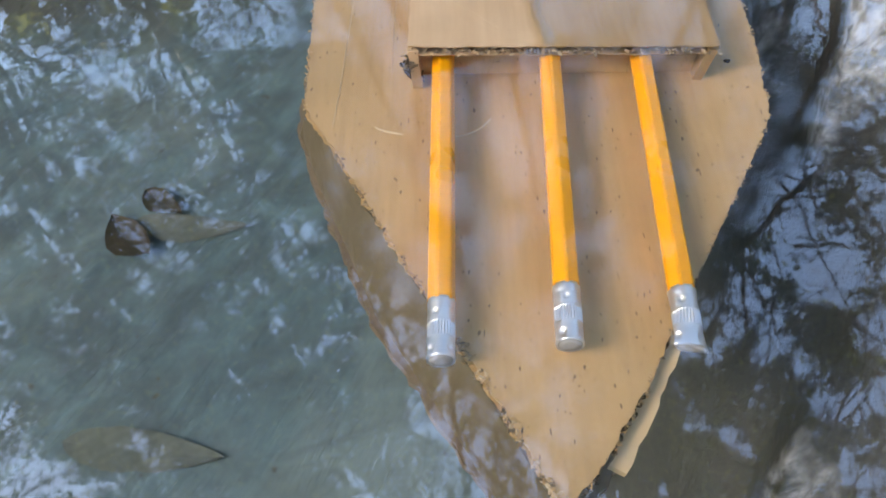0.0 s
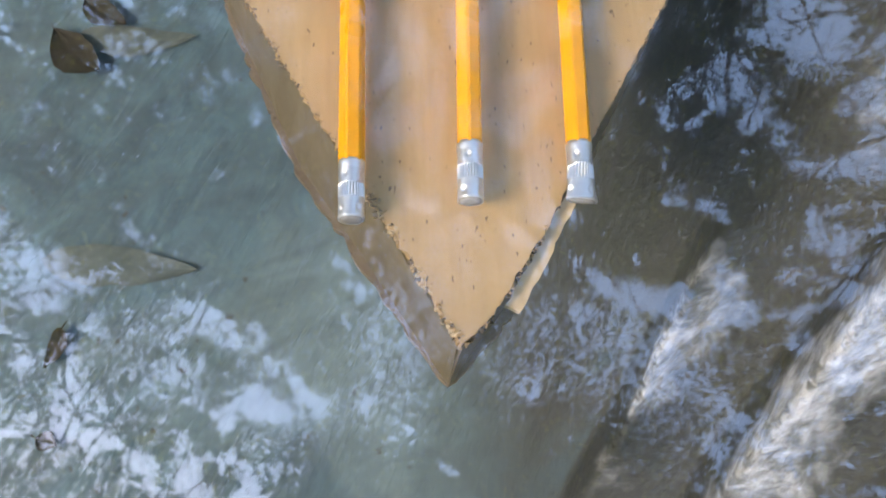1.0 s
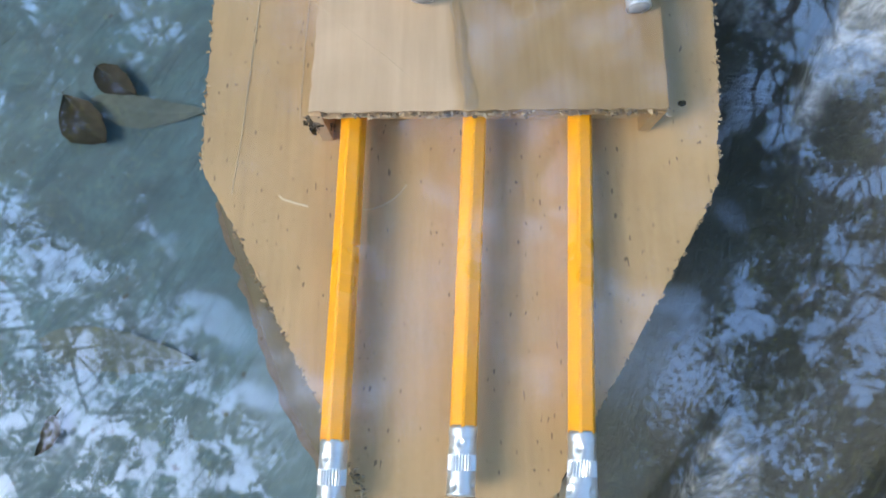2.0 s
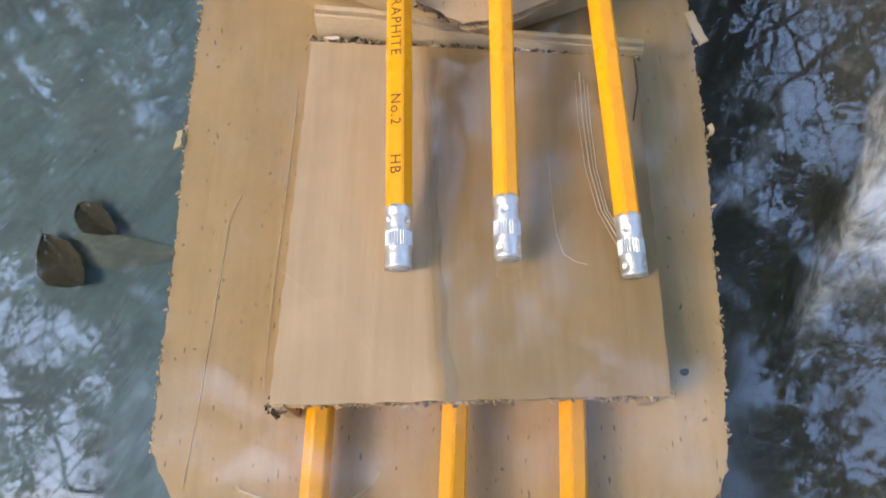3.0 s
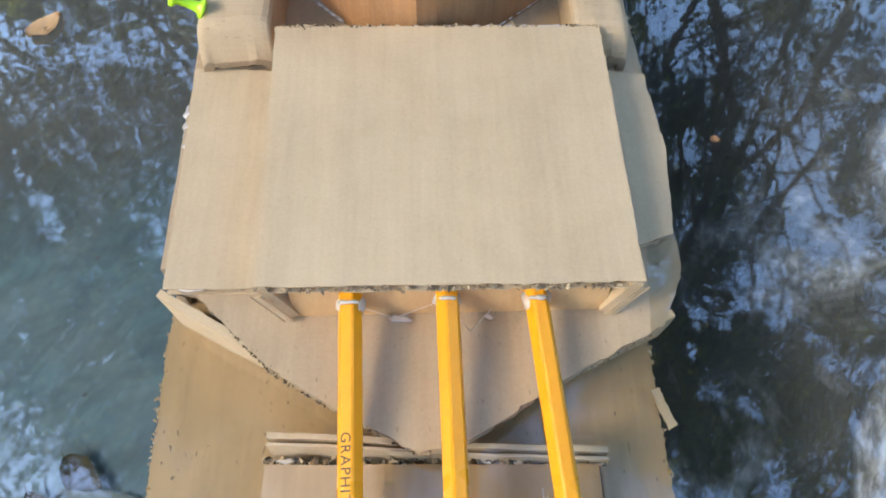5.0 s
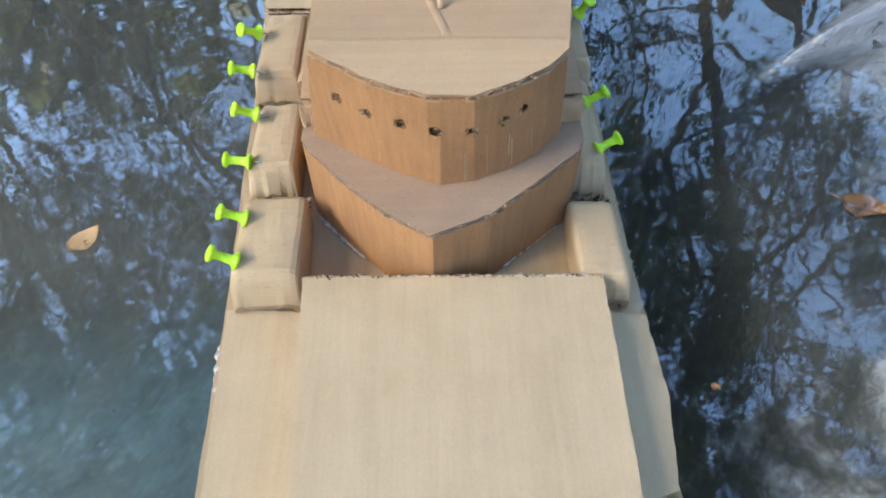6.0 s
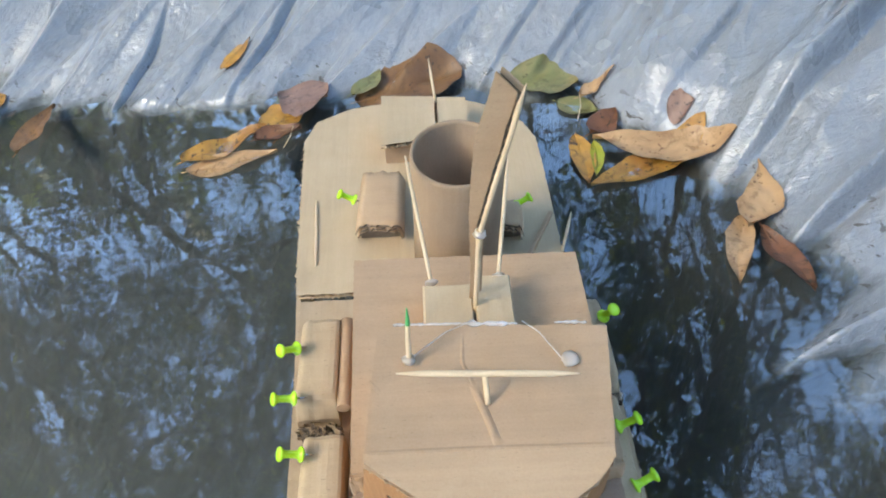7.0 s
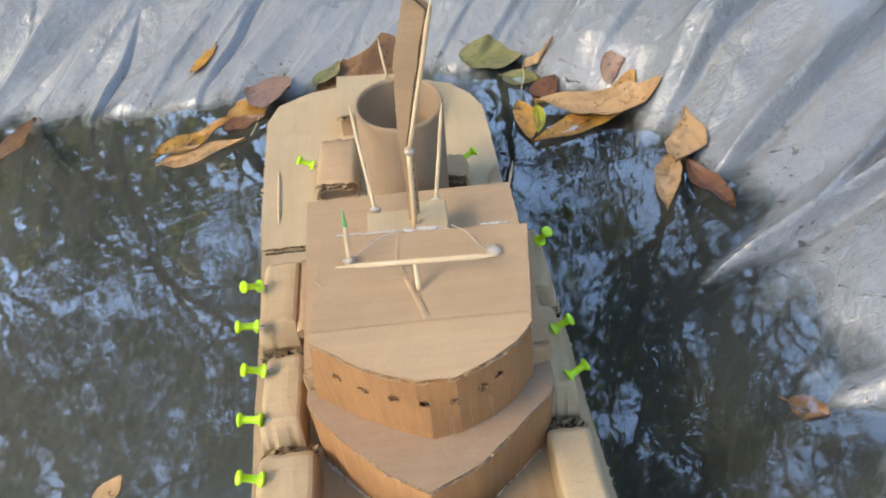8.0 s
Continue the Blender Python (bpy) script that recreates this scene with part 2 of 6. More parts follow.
def liner_material():
    """Grey pond sheet: bare and glossy on the bank, algae on its slopes and pale silt on the flat bottom."""
    m, n, l = material("pond_liner_plastic")
    v = texcoord(n, l)
    big = noise_tex(n, l, v, 3.2, 5, 0.6, 0.5)
    mid = noise_tex(n, l, v, 18, 6, 0.65, 0.6)
    weave = noise_tex(n, l, along(n, l, 0.61, (1, 0.10, 1)), 200, 3, 0.6)
    fold = noise_tex(n, l, along(n, l, 0.58, (1, 0.16, 1)), 30, 5, 0.65, 0.3)
    fine = noise_tex(n, l, v, 420, 3, 0.6)
    crumb = noise_tex(n, l, v, 75, 3, 0.5)
    sep, geo, nz = n.new("ShaderNodeSeparateXYZ"), n.new("ShaderNodeNewGeometry"), n.new("ShaderNodeSeparateXYZ")
    l.new(v, sep.inputs[0])
    l.new(geo.outputs["Normal"], nz.inputs[0])
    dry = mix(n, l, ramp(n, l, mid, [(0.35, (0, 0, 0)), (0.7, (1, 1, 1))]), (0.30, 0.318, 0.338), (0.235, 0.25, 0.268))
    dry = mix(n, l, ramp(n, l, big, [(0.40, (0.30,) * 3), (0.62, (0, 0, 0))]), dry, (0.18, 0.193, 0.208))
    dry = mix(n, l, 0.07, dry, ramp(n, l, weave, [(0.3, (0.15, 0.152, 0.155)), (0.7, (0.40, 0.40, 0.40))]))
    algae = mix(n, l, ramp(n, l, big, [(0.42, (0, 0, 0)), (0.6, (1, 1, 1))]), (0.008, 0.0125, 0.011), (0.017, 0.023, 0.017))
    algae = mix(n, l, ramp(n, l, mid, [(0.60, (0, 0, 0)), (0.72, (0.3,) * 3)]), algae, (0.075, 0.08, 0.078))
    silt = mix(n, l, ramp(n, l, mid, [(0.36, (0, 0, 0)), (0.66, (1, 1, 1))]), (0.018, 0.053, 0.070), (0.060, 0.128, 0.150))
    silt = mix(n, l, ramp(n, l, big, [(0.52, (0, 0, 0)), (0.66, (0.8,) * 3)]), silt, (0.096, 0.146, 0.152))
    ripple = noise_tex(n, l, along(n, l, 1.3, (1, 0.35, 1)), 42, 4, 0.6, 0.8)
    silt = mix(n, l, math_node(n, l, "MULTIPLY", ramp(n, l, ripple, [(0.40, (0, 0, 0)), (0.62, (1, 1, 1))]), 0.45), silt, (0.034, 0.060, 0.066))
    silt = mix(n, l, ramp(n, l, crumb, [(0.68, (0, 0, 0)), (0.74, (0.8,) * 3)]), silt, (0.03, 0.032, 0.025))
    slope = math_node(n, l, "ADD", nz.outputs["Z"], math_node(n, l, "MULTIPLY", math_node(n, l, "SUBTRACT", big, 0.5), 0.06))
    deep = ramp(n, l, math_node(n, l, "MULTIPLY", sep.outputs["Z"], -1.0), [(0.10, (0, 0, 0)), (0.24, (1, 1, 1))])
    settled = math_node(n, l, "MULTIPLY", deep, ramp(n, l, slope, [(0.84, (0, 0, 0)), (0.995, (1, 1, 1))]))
    # silt gives way to the darker bed colour towards the back of the pond
    rearward = math_node(n, l, "ADD", sep.outputs["Y"], math_node(n, l, "MULTIPLY", math_node(n, l, "SUBTRACT", big, 0.5), 0.18))
    settled = math_node(n, l, "MULTIPLY", settled, ramp(n, l, rearward, [(0.62, (1, 1, 1)), (0.74, (0.08,) * 3)]))
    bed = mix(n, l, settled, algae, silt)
    bare_side = math_node(n, l, "SUBTRACT", math_node(n, l, "MULTIPLY", sep.outputs["X"], 8.0), math_node(n, l, "MULTIPLY", sep.outputs["Y"], 3.0))
    mid_band = ramp(n, l, sep.outputs["Y"], [(0.17, (0, 0, 0)), (0.30, (1, 1, 1)), (0.40, (1, 1, 1)), (0.48, (0, 0, 0))])
    bare_side = math_node(n, l, "ADD", bare_side, math_node(n, l, "MULTIPLY", mid_band, 0.62))
    bare_side = math_node(n, l, "ADD", bare_side, math_node(n, l, "MULTIPLY", math_node(n, l, "SUBTRACT", mid, 0.5), 3.0))
    # bare sheet: light on fold ridges, shade in hollows, put into the colour
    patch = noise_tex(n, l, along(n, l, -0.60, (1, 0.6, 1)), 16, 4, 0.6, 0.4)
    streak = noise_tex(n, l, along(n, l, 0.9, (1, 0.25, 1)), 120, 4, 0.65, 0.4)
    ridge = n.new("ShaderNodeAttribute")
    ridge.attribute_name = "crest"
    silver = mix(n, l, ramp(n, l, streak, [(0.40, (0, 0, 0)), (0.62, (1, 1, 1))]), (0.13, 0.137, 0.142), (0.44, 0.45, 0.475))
    ridge_light = math_node(n, l, "ADD", math_node(n, l, "MULTIPLY", ridge.outputs["Fac"], 26.0), math_node(n, l, "MULTIPLY", math_node(n, l, "SUBTRACT", patch, 0.5), 1.6))
    ridge_light = math_node(n, l, "ADD", ridge_light, math_node(n, l, "MULTIPLY", math_node(n, l, "MAXIMUM", math_node(n, l, "SUBTRACT", bare_side, 0.85), 0.0), 0.30))
    ridge_light = math_node(n, l, "ADD", ridge_light, math_node(n, l, "MULTIPLY", mid_band, 0.34))
    bed = mix(n, l, math_node(n, l, "MULTIPLY", ramp(n, l, bare_side, [(0.35, (0, 0, 0)), (0.7, (1, 1, 1))]), 0.9), bed, (0.018, 0.021, 0.019))
    bed = mix(n, l, math_node(n, l, "MULTIPLY", ramp(n, l, bare_side, [(0.50, (0, 0, 0)), (0.8, (1, 1, 1))]), ramp(n, l, ridge_light, [(0.28, (0, 0, 0)), (0.62, (1, 1, 1))])), bed, silver)
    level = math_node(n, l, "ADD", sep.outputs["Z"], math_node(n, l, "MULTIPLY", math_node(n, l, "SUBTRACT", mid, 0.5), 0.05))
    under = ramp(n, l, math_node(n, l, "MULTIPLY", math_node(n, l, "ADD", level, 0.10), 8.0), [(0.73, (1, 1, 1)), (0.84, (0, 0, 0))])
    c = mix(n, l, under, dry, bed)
    edge = ramp(n, l, math_node(n, l, "ABSOLUTE", math_node(n, l, "SUBTRACT", sep.outputs["Z"], 0.004), 0), [(0.004, (1, 1, 1)), (0.022, (0, 0, 0))])
    c = mix(n, l, math_node(n, l, "MULTIPLY", edge, ramp(n, l, noise_tex(n, l, along(n, l, -0.7, (1, 0.45, 1)), 130, 3, 0.6, 0.5), [(0.62, (0, 0, 0)), (0.66, (1, 1, 1))])), c, (0.045, 0.035, 0.025))
    crumple = n.new("ShaderNodeTexVoronoi")
    crumple.feature, crumple.inputs["Scale"].default_value = "F1", 30
    warp = mix(n, l, 0.06, texcoord(n, l, (0.35, 1.3, 1), turn=-0.25), noise_colour(n, l, v, 9))
    l.new(warp, crumple.inputs["Vector"])
    scratch = noise_tex(n, l, texcoord(n, l, (0.12, 1, 1), turn=-0.2), 120, 4, 0.7, 0.6)
    h = math_node(n, l, "ADD", math_node(n, l, "ADD", math_node(n, l, "MULTIPLY", mid, 0.08), math_node(n, l, "MULTIPLY", fold, 1.0)), math_node(n, l, "MULTIPLY", weave, 0.02))
    side = math_node(n, l, "SUBTRACT", math_node(n, l, "SUBTRACT", sep.outputs["X"], 0.02), math_node(n, l, "MULTIPLY", sep.outputs["Y"], 0.22))
    right = ramp(n, l, math_node(n, l, "MULTIPLY", side, 8.0), [(0.0, (0, 0, 0)), (0.4, (1, 1, 1))])
    rough_side = math_node(n, l, "ADD", math_node(n, l, "MULTIPLY", crumple.outputs["Distance"], 0.35), math_node(n, l, "MULTIPLY", scratch, 0.30))
    h = math_node(n, l, "ADD", h, math_node(n, l, "MULTIPLY", rough_side, math_node(n, l, "ADD", math_node(n, l, "MULTIPLY", right, 0.9), 0.03)))
    h = math_node(n, l, "ADD", h, math_node(n, l, "MULTIPLY", fine, 0.02))
    r = mix(n, l, under, ramp(n, l, big, [(0.35, (0.22,) * 3), (0.65, (0.36,) * 3)]), (0.8, 0.8, 0.8))
    finish(n, l, c, r, bump(n, l, h, 0.5, 0.012), spec=1.0)
    return m


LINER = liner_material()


def water_material():
    m, n, l = material("pond_water")
    out = n["Material Output"]
    v = texcoord(n, l)
    h = math_node(n, l, "ADD", noise_tex(n, l, v, 5, 1, 0.4, 0.2), math_node(n, l, "MULTIPLY", noise_tex(n, l, texcoord(n, l, (1, 1.5, 1)), 24, 2, 0.45, 0.4), 0.10))
    nor = bump(n, l, h, 0.6, 0.0024)
    lw, gl, tr, mx = n.new("ShaderNodeLayerWeight"), n.new("ShaderNodeBsdfGlossy"), n.new("ShaderNodeBsdfTransparent"), n.new("ShaderNodeMixShader")
    lw.inputs["Blend"].default_value = 0.5
    fac = math_node(n, l, "ADD", math_node(n, l, "MULTIPLY", math_node(n, l, "POWER", lw.outputs["Facing"], 4.0), 0.80), 0.135)
    sep = n.new("ShaderNodeSeparateXYZ")
    l.new(v, sep.inputs[0])
    half = math_node(n, l, "MINIMUM", math_node(n, l, "ADD", math_node(n, l, "MULTIPLY", sep.outputs["Y"], 0.72), 0.004), 0.088)
    inside = math_node(n, l, "SUBTRACT", half, math_node(n, l, "ABSOLUTE", math_node(n, l, "SUBTRACT", sep.outputs["X"], 0.008)))
    film = ramp(n, l, math_node(n, l, "ADD", math_node(n, l, "MULTIPLY", inside, 40.0), 0.5), [(0.3, (0.021,) * 3), (0.7, (0.055,) * 3)])
    l.new(film, gl.inputs["Roughness"])
    fac = math_node(n, l, "MULTIPLY", fac, ramp(n, l, math_node(n, l, "ADD", math_node(n, l, "MULTIPLY", inside, 40.0), 0.5), [(0.3, (1, 1, 1)), (0.7, (0.6,) * 3)]))
    tr.inputs["Color"].default_value = (0.945, 0.965, 0.96, 1)
    l.new(nor, gl.inputs["Normal"])
    l.new(nor, lw.inputs["Normal"])
    for a, b in ((fac, mx.inputs[0]), (tr.outputs[0], mx.inputs[1]), (gl.outputs[0], mx.inputs[2]), (mx.outputs[0], out.inputs["Surface"])):
        l.new(a, b)
    return m


WATER = water_material()


def foliage_material(name, a, b):
    """Thin leaves that reflect a little and let light through, each with its own tone."""
    m, n, l = material(name)
    geo = n.new("ShaderNodeNewGeometry")
    # the brightest tenth of the leaves has sunlight put into its colour
    c = ramp(n, l, geo.outputs["Random Per Island"], [(0.0, a), (0.55, b), (0.82, tuple(v * 1.7 for v in b)), (0.9, (b[0] * 2.6, b[1] * 2.4, b[2])), (1.0, (b[0] * 6.0, b[1] * 5.0, b[2] * 1.5))])
    p = finish(n, l, c, 0.5)
    thin, mx = n.new("ShaderNodeBsdfTranslucent"), n.new("ShaderNodeMixShader")
    l.new(mix(n, l, 1.0, c, (1.4, 1.4, 0.7), "MULTIPLY"), thin.inputs["Color"])
    mx.inputs[0].default_value = 0.42
    for q, w in ((p.outputs[0], mx.inputs[1]), (thin.outputs[0], mx.inputs[2]), (mx.outputs[0], n["Material Output"].inputs["Surface"])):
        l.new(q, w)
    return m


FOLIAGE = foliage_material("tree_leaves", (0.014, 0.020, 0.005), (0.036, 0.044, 0.008))

# ---- frames and builders ----
up = Vector((-0.153, 0.02, 1.0)).normalized()
ahead = (Vector((0, 1, 0)) - up.y * up).normalized()
BOAT = Matrix.Translation((0, 0.2, 0)) @ Matrix((ahead.cross(up), ahead, up)).to_4x4() @ Matrix.Translation((0, -0.2, 0))


def mesh_of(name, bm, mats):
    me = bpy.data.meshes.new(name)
    bm.normal_update()
    bm.to_mesh(me)
    bm.free()
    for m in mats if isinstance(mats, (list, tuple)) else [mats]:
        me.materials.append(m)
    return me


def part(name, bm, mats, parent, label="", smooth=False):
    ob = new(name, mesh_of(name, bm, mats))
    if smooth:
        ob.data.polygons.foreach_set("use_smooth", [True] * len(ob.data.polygons))
    ob.parent = parent
    return tagged(ob, label)


def thing(name, label, category, m=None, group="", kind=""):
    ob = new(name)
    ob.empty_display_size = 0.02
    ob.matrix_basis = m or Matrix()
    return tagged(ob, label, category, group, kind)


def resample(pts, step, closed=True):
    out = []
    n = len(pts)
    for i in range(n if closed else n - 1):
        a, b = Vector(pts[i]), Vector(pts[(i + 1) % n])
        k = max(1, int((b - a).length / step))
        out += [a.lerp(b, j / k) for j in range(k)]
    if not closed:
        out.append(Vector(pts[-1]))
    return out


def ragged(pts, jag, seed, step=0.003):
    rnd = random.Random(seed)
    out = []
    for p in resample([tuple(q[:2]) for q in pts], step):
        out.append(Vector((p.x + rnd.gauss(0, jag), p.y + rnd.gauss(0, jag))))
    return out


def slab(bm, pts, top, bottom, mat=0):
    """A flat plate with the outline pts; top and bottom are heights or functions of (u, v)."""
    f = lambda h, p: h(p.x, p.y) if callable(h) else h
    a = [bm.verts.new((p.x, p.y, f(top, p))) for p in pts]
    b = [bm.verts.new((p.x, p.y, f(bottom, p))) for p in pts]
    faces = [bm.faces.new(a), bm.faces.new(b[::-1])]
    n = len(pts)
    for i in range(n):
        faces.append(bm.faces.new((a[i], b[i], b[(i + 1) % n], a[(i + 1) % n])))
    for fc in faces:
        fc.material_index = mat
    return faces


def spans(poly, c, axis):
    """Where the line with coordinate c crosses the polygon, lowest and highest."""
    hits = []
    n = len(poly)
    o = 1 - axis
    for i in range(n):
        a, b = poly[i], poly[(i + 1) % n]
        if (a[axis] - c) * (b[axis] - c) < 0:
            t = (c - a[axis]) / (b[axis] - a[axis])
            hits.append(a[o] + t * (b[o] - a[o]))
    return (min(hits), max(hits)) if len(hits) > 1 else None


def board(outline, top, thick=0.004, flutes="v", pitch=0.0068, jag=0.00035, seed=1, step=0.003, inset=0.0006):
    """Corrugated board: two liners and the wavy sheet between them. Materials: 0 liner, 1 flutes."""
    bm = bmesh.new()
    f = top if callable(top) else (lambda u, v: top)
    liner = 0.0005
    pts = ragged(outline, jag, seed, step)
    slab(bm, pts, f, lambda u, v: f(u, v) - liner)
    slab(bm, ragged(outline, jag * 1.5, seed + 1, step), lambda u, v: f(u, v) - thick + liner, lambda u, v: f(u, v) - thick)
    axis = 0 if flutes == "v" else 1
    c0, c1 = min(p[axis] for p in outline), max(p[axis] for p in outline)
    steps = max(2, int((c1 - c0) / (pitch / 6)))
    amp = (thick - 2 * liner) / 2
    prev = None
    rnd = random.Random(seed + 5)
    for i in range(1, steps):
        c = c0 + (c1 - c0) * i / steps
        s = spans(outline, c, axis)
        if not s:
            prev = None
            continue
        lo, hi = s[0] + inset + rnd.uniform(0, 0.0006), s[1] - inset - rnd.uniform(0, 0.0006)
        if hi - lo < 0.001:
            prev = None
            continue
        dz = -thick / 2 + amp * math.sin(2 * math.pi * c / pitch)
        e = [(c, lo), (c, hi)] if axis == 0 else [(lo, c), (hi, c)]
        cur = [bm.verts.new((u, v, f(u, v) + dz)) for u, v in e]
        if prev:
            fc = bm.faces.new((prev[0], cur[0], cur[1], prev[1]))
            fc.material_index = 1
            fc.smooth = True
        prev = cur
    return bm


def sheet(bm, tops, bots, thick, rows=3, wave=0.0, seed=0, mat=0, closed=False):
    """A standing strip between an upper and a lower line of points, with thickness inwards (to the left of its run)."""
    rnd = random.Random(seed)
    n = len(tops)
    T, B = [Vector(p) for p in tops], [Vector(p) for p in bots]
    grids = []
    for side in (0, 1):
        g = []
        for r in range(rows + 1):
            row = []
            for i in range(n):
                p = T[i].lerp(B[i], r / rows)
                a, b = T[max(0, i - 1)], T[min(n - 1, i + 1)]
                d = (b - a).cross(T[i] - B[i]).normalized()
                w = wave * math.sin(i * 1.7 + seed) if 0 < r < rows else wave * 0.4 * rnd.uniform(-1, 1)
                row.append(bm.verts.new(p + d * (w - side * thick)))
            g.append(row)
        grids.append(g)
    fs = []
    for s, g in enumerate(grids):
        for r in range(rows):
            for i in range(n - 1):
                q = (g[r][i], g[r + 1][i], g[r + 1][i + 1], g[r][i + 1])
                fs.append(bm.faces.new(q if s == 0 else q[::-1]))
    a, b = grids
    for i in range(n - 1):
        fs.append(bm.faces.new((a[0][i], a[0][i + 1], b[0][i + 1], b[0][i])))
        fs.append(bm.faces.new((a[rows][i + 1], a[rows][i], b[rows][i], b[rows][i + 1])))
    for r in range(rows):
        fs.append(bm.faces.new((a[r + 1][0], a[r][0], b[r][0], b[r + 1][0])))
        fs.append(bm.faces.new((a[r][-1], a[r + 1][-1], b[r + 1][-1], b[r][-1])))
    for fc in fs:
        fc.material_index = mat
    return bm


def lathe(bm, profile, segs=24, m=None, flat=None, mat=0, knurl=()):
    """Turns (radius, height) rows about z. knurl: rows whose radius is notched round the ring."""
    rows = []
    for k, (r, z) in enumerate(profile):
        row = []
        for i in range(segs):
            a = 2 * math.pi * i / segs
            rr = r * (1 - (0.09 if k in knurl and i % 2 else 0))
            p = Vector((rr * math.cos(a), rr * math.sin(a), z))
            if flat:
                p = flat(p)
            row.append(bm.verts.new(m @ p if m else p))
        rows.append(row)
    for k, (a, b) in enumerate(zip(rows, rows[1:])):
        for i in range(segs):
            fc = bm.faces.new((a[i], a[(i + 1) % segs], b[(i + 1) % segs], b[i]))
            fc.material_index = mat
            fc.smooth = k not in knurl
    for row, rev in ((rows[0], True), (rows[-1], False)):
        fc = bm.faces.new(row[::-1] if rev else row)
        fc.material_index = mat
    return bm


def axis_pose(a, b, roll=0.0):
    """A pose at a whose z axis runs to b."""
    a, b = Vector(a), Vector(b)
    return Matrix.Translation(a) @ (b - a).to_track_quat("Z", "Y").to_matrix().to_4x4() @ Matrix.Rotation(roll, 4, "Z")


def blob(bm, c, r, seed, squash=0.6, mat=0):
    rnd = random.Random(seed)
    made = bmesh.ops.create_icosphere(bm, subdivisions=2, radius=r)["verts"]
    off = Vector((rnd.random() * 9, rnd.random() * 9, rnd.random() * 9))
    for v in made:
        k = 1 + 0.45 * noise.noise(v.co / r * 1.3 + off)
        v.co = Vector((v.co.x * k, v.co.y * k, v.co.z * k * squash)) + Vector(c)
    for v in made:
        for fc in v.link_faces:
            fc.smooth, fc.material_index = True, mat
    return bm


def glue_bead(bm, pts, r, seed):
    """A squeezed line of glue: one low lumpy rope, thick and thin along its run."""
    P = resample(pts, r * 0.7, closed=False)
    rings = []
    for i, p in enumerate(P):
        d = (P[min(i + 1, len(P) - 1)] - P[max(0, i - 1)]).normalized()
        side = d.cross(Vector((0, 0, 1))).normalized()
        end = min(1.0, (i + 0.3) / 2, (len(P) - 1 - i + 0.3) / 2)
        k = r * end * max(0.3, 0.95 + 1.2 * noise.noise(Vector((i * 0.23, seed, 0))))
        off = side * r * 0.5 * noise.noise(Vector((i * 0.31, seed, 7)))
        rings.append([bm.verts.new(p + off + side * k * math.cos(a) + Vector((0, 0, k * 0.45 * math.sin(a)))) for a in (0, 0.8, 1.57, 2.34, 3.14, 4.71)])
    for a, b in zip(rings, rings[1:]):
        for q in range(6):
            bm.faces.new((a[q], a[(q + 1) % 6], b[(q + 1) % 6], b[q])).smooth = True
    bm.faces.new(rings[0][::-1])
    bm.faces.new(rings[-1])
    return bm


def thread(bm, pts, r=0.00025):
    """A thin strand through the points."""
    ring = []
    P = resample(pts, 0.003, closed=False)
    for i, p in enumerate(P):
        d = (P[min(i + 1, len(P) - 1)] - P[max(0, i - 1)]).normalized()
        s = d.cross(Vector((0, 0, 1))).normalized()
        t = d.cross(s)
        ring.append([bm.verts.new(p + r * (s * math.cos(a) + t * math.sin(a))) for a in (0, 2.1, 4.2)])
    for a, b in zip(ring, ring[1:]):
        for i in range(3):
            bm.faces.new((a[i], a[(i + 1) % 3], b[(i + 1) % 3], b[i]))
    return bm

# ---- pond and surroundings ----
SHORE = [(-3.0, 1.55), (-1.2, 1.23), (-0.48, 1.065), (-0.3, 1.03), (-0.2, 1.005), (-0.1, 0.985), (0.09, 0.945), (0.185, 0.895), (0.225, 0.853), (0.3, 0.80)]
EDGE = [(-3.0, 0.75), (0.0, 0.33), (0.2, 0.30), (0.35, 0.258), (0.45, 0.218), (0.50, 0.218), (0.55, 0.192), (0.58, 0.187), (0.62, 0.206), (0.69, 0.230), (0.756, 0.224), (0.80, 0.226), (0.9, 0.18)]


def lerp_table(rows, x):
    if x <= rows[0][0]:
        return rows[0][1]
    for (a, va), (b, vb) in zip(rows, rows[1:]):
        if x <= b:
            return va + (vb - va) * (x - a) / (b - a)
    return rows[-1][1]


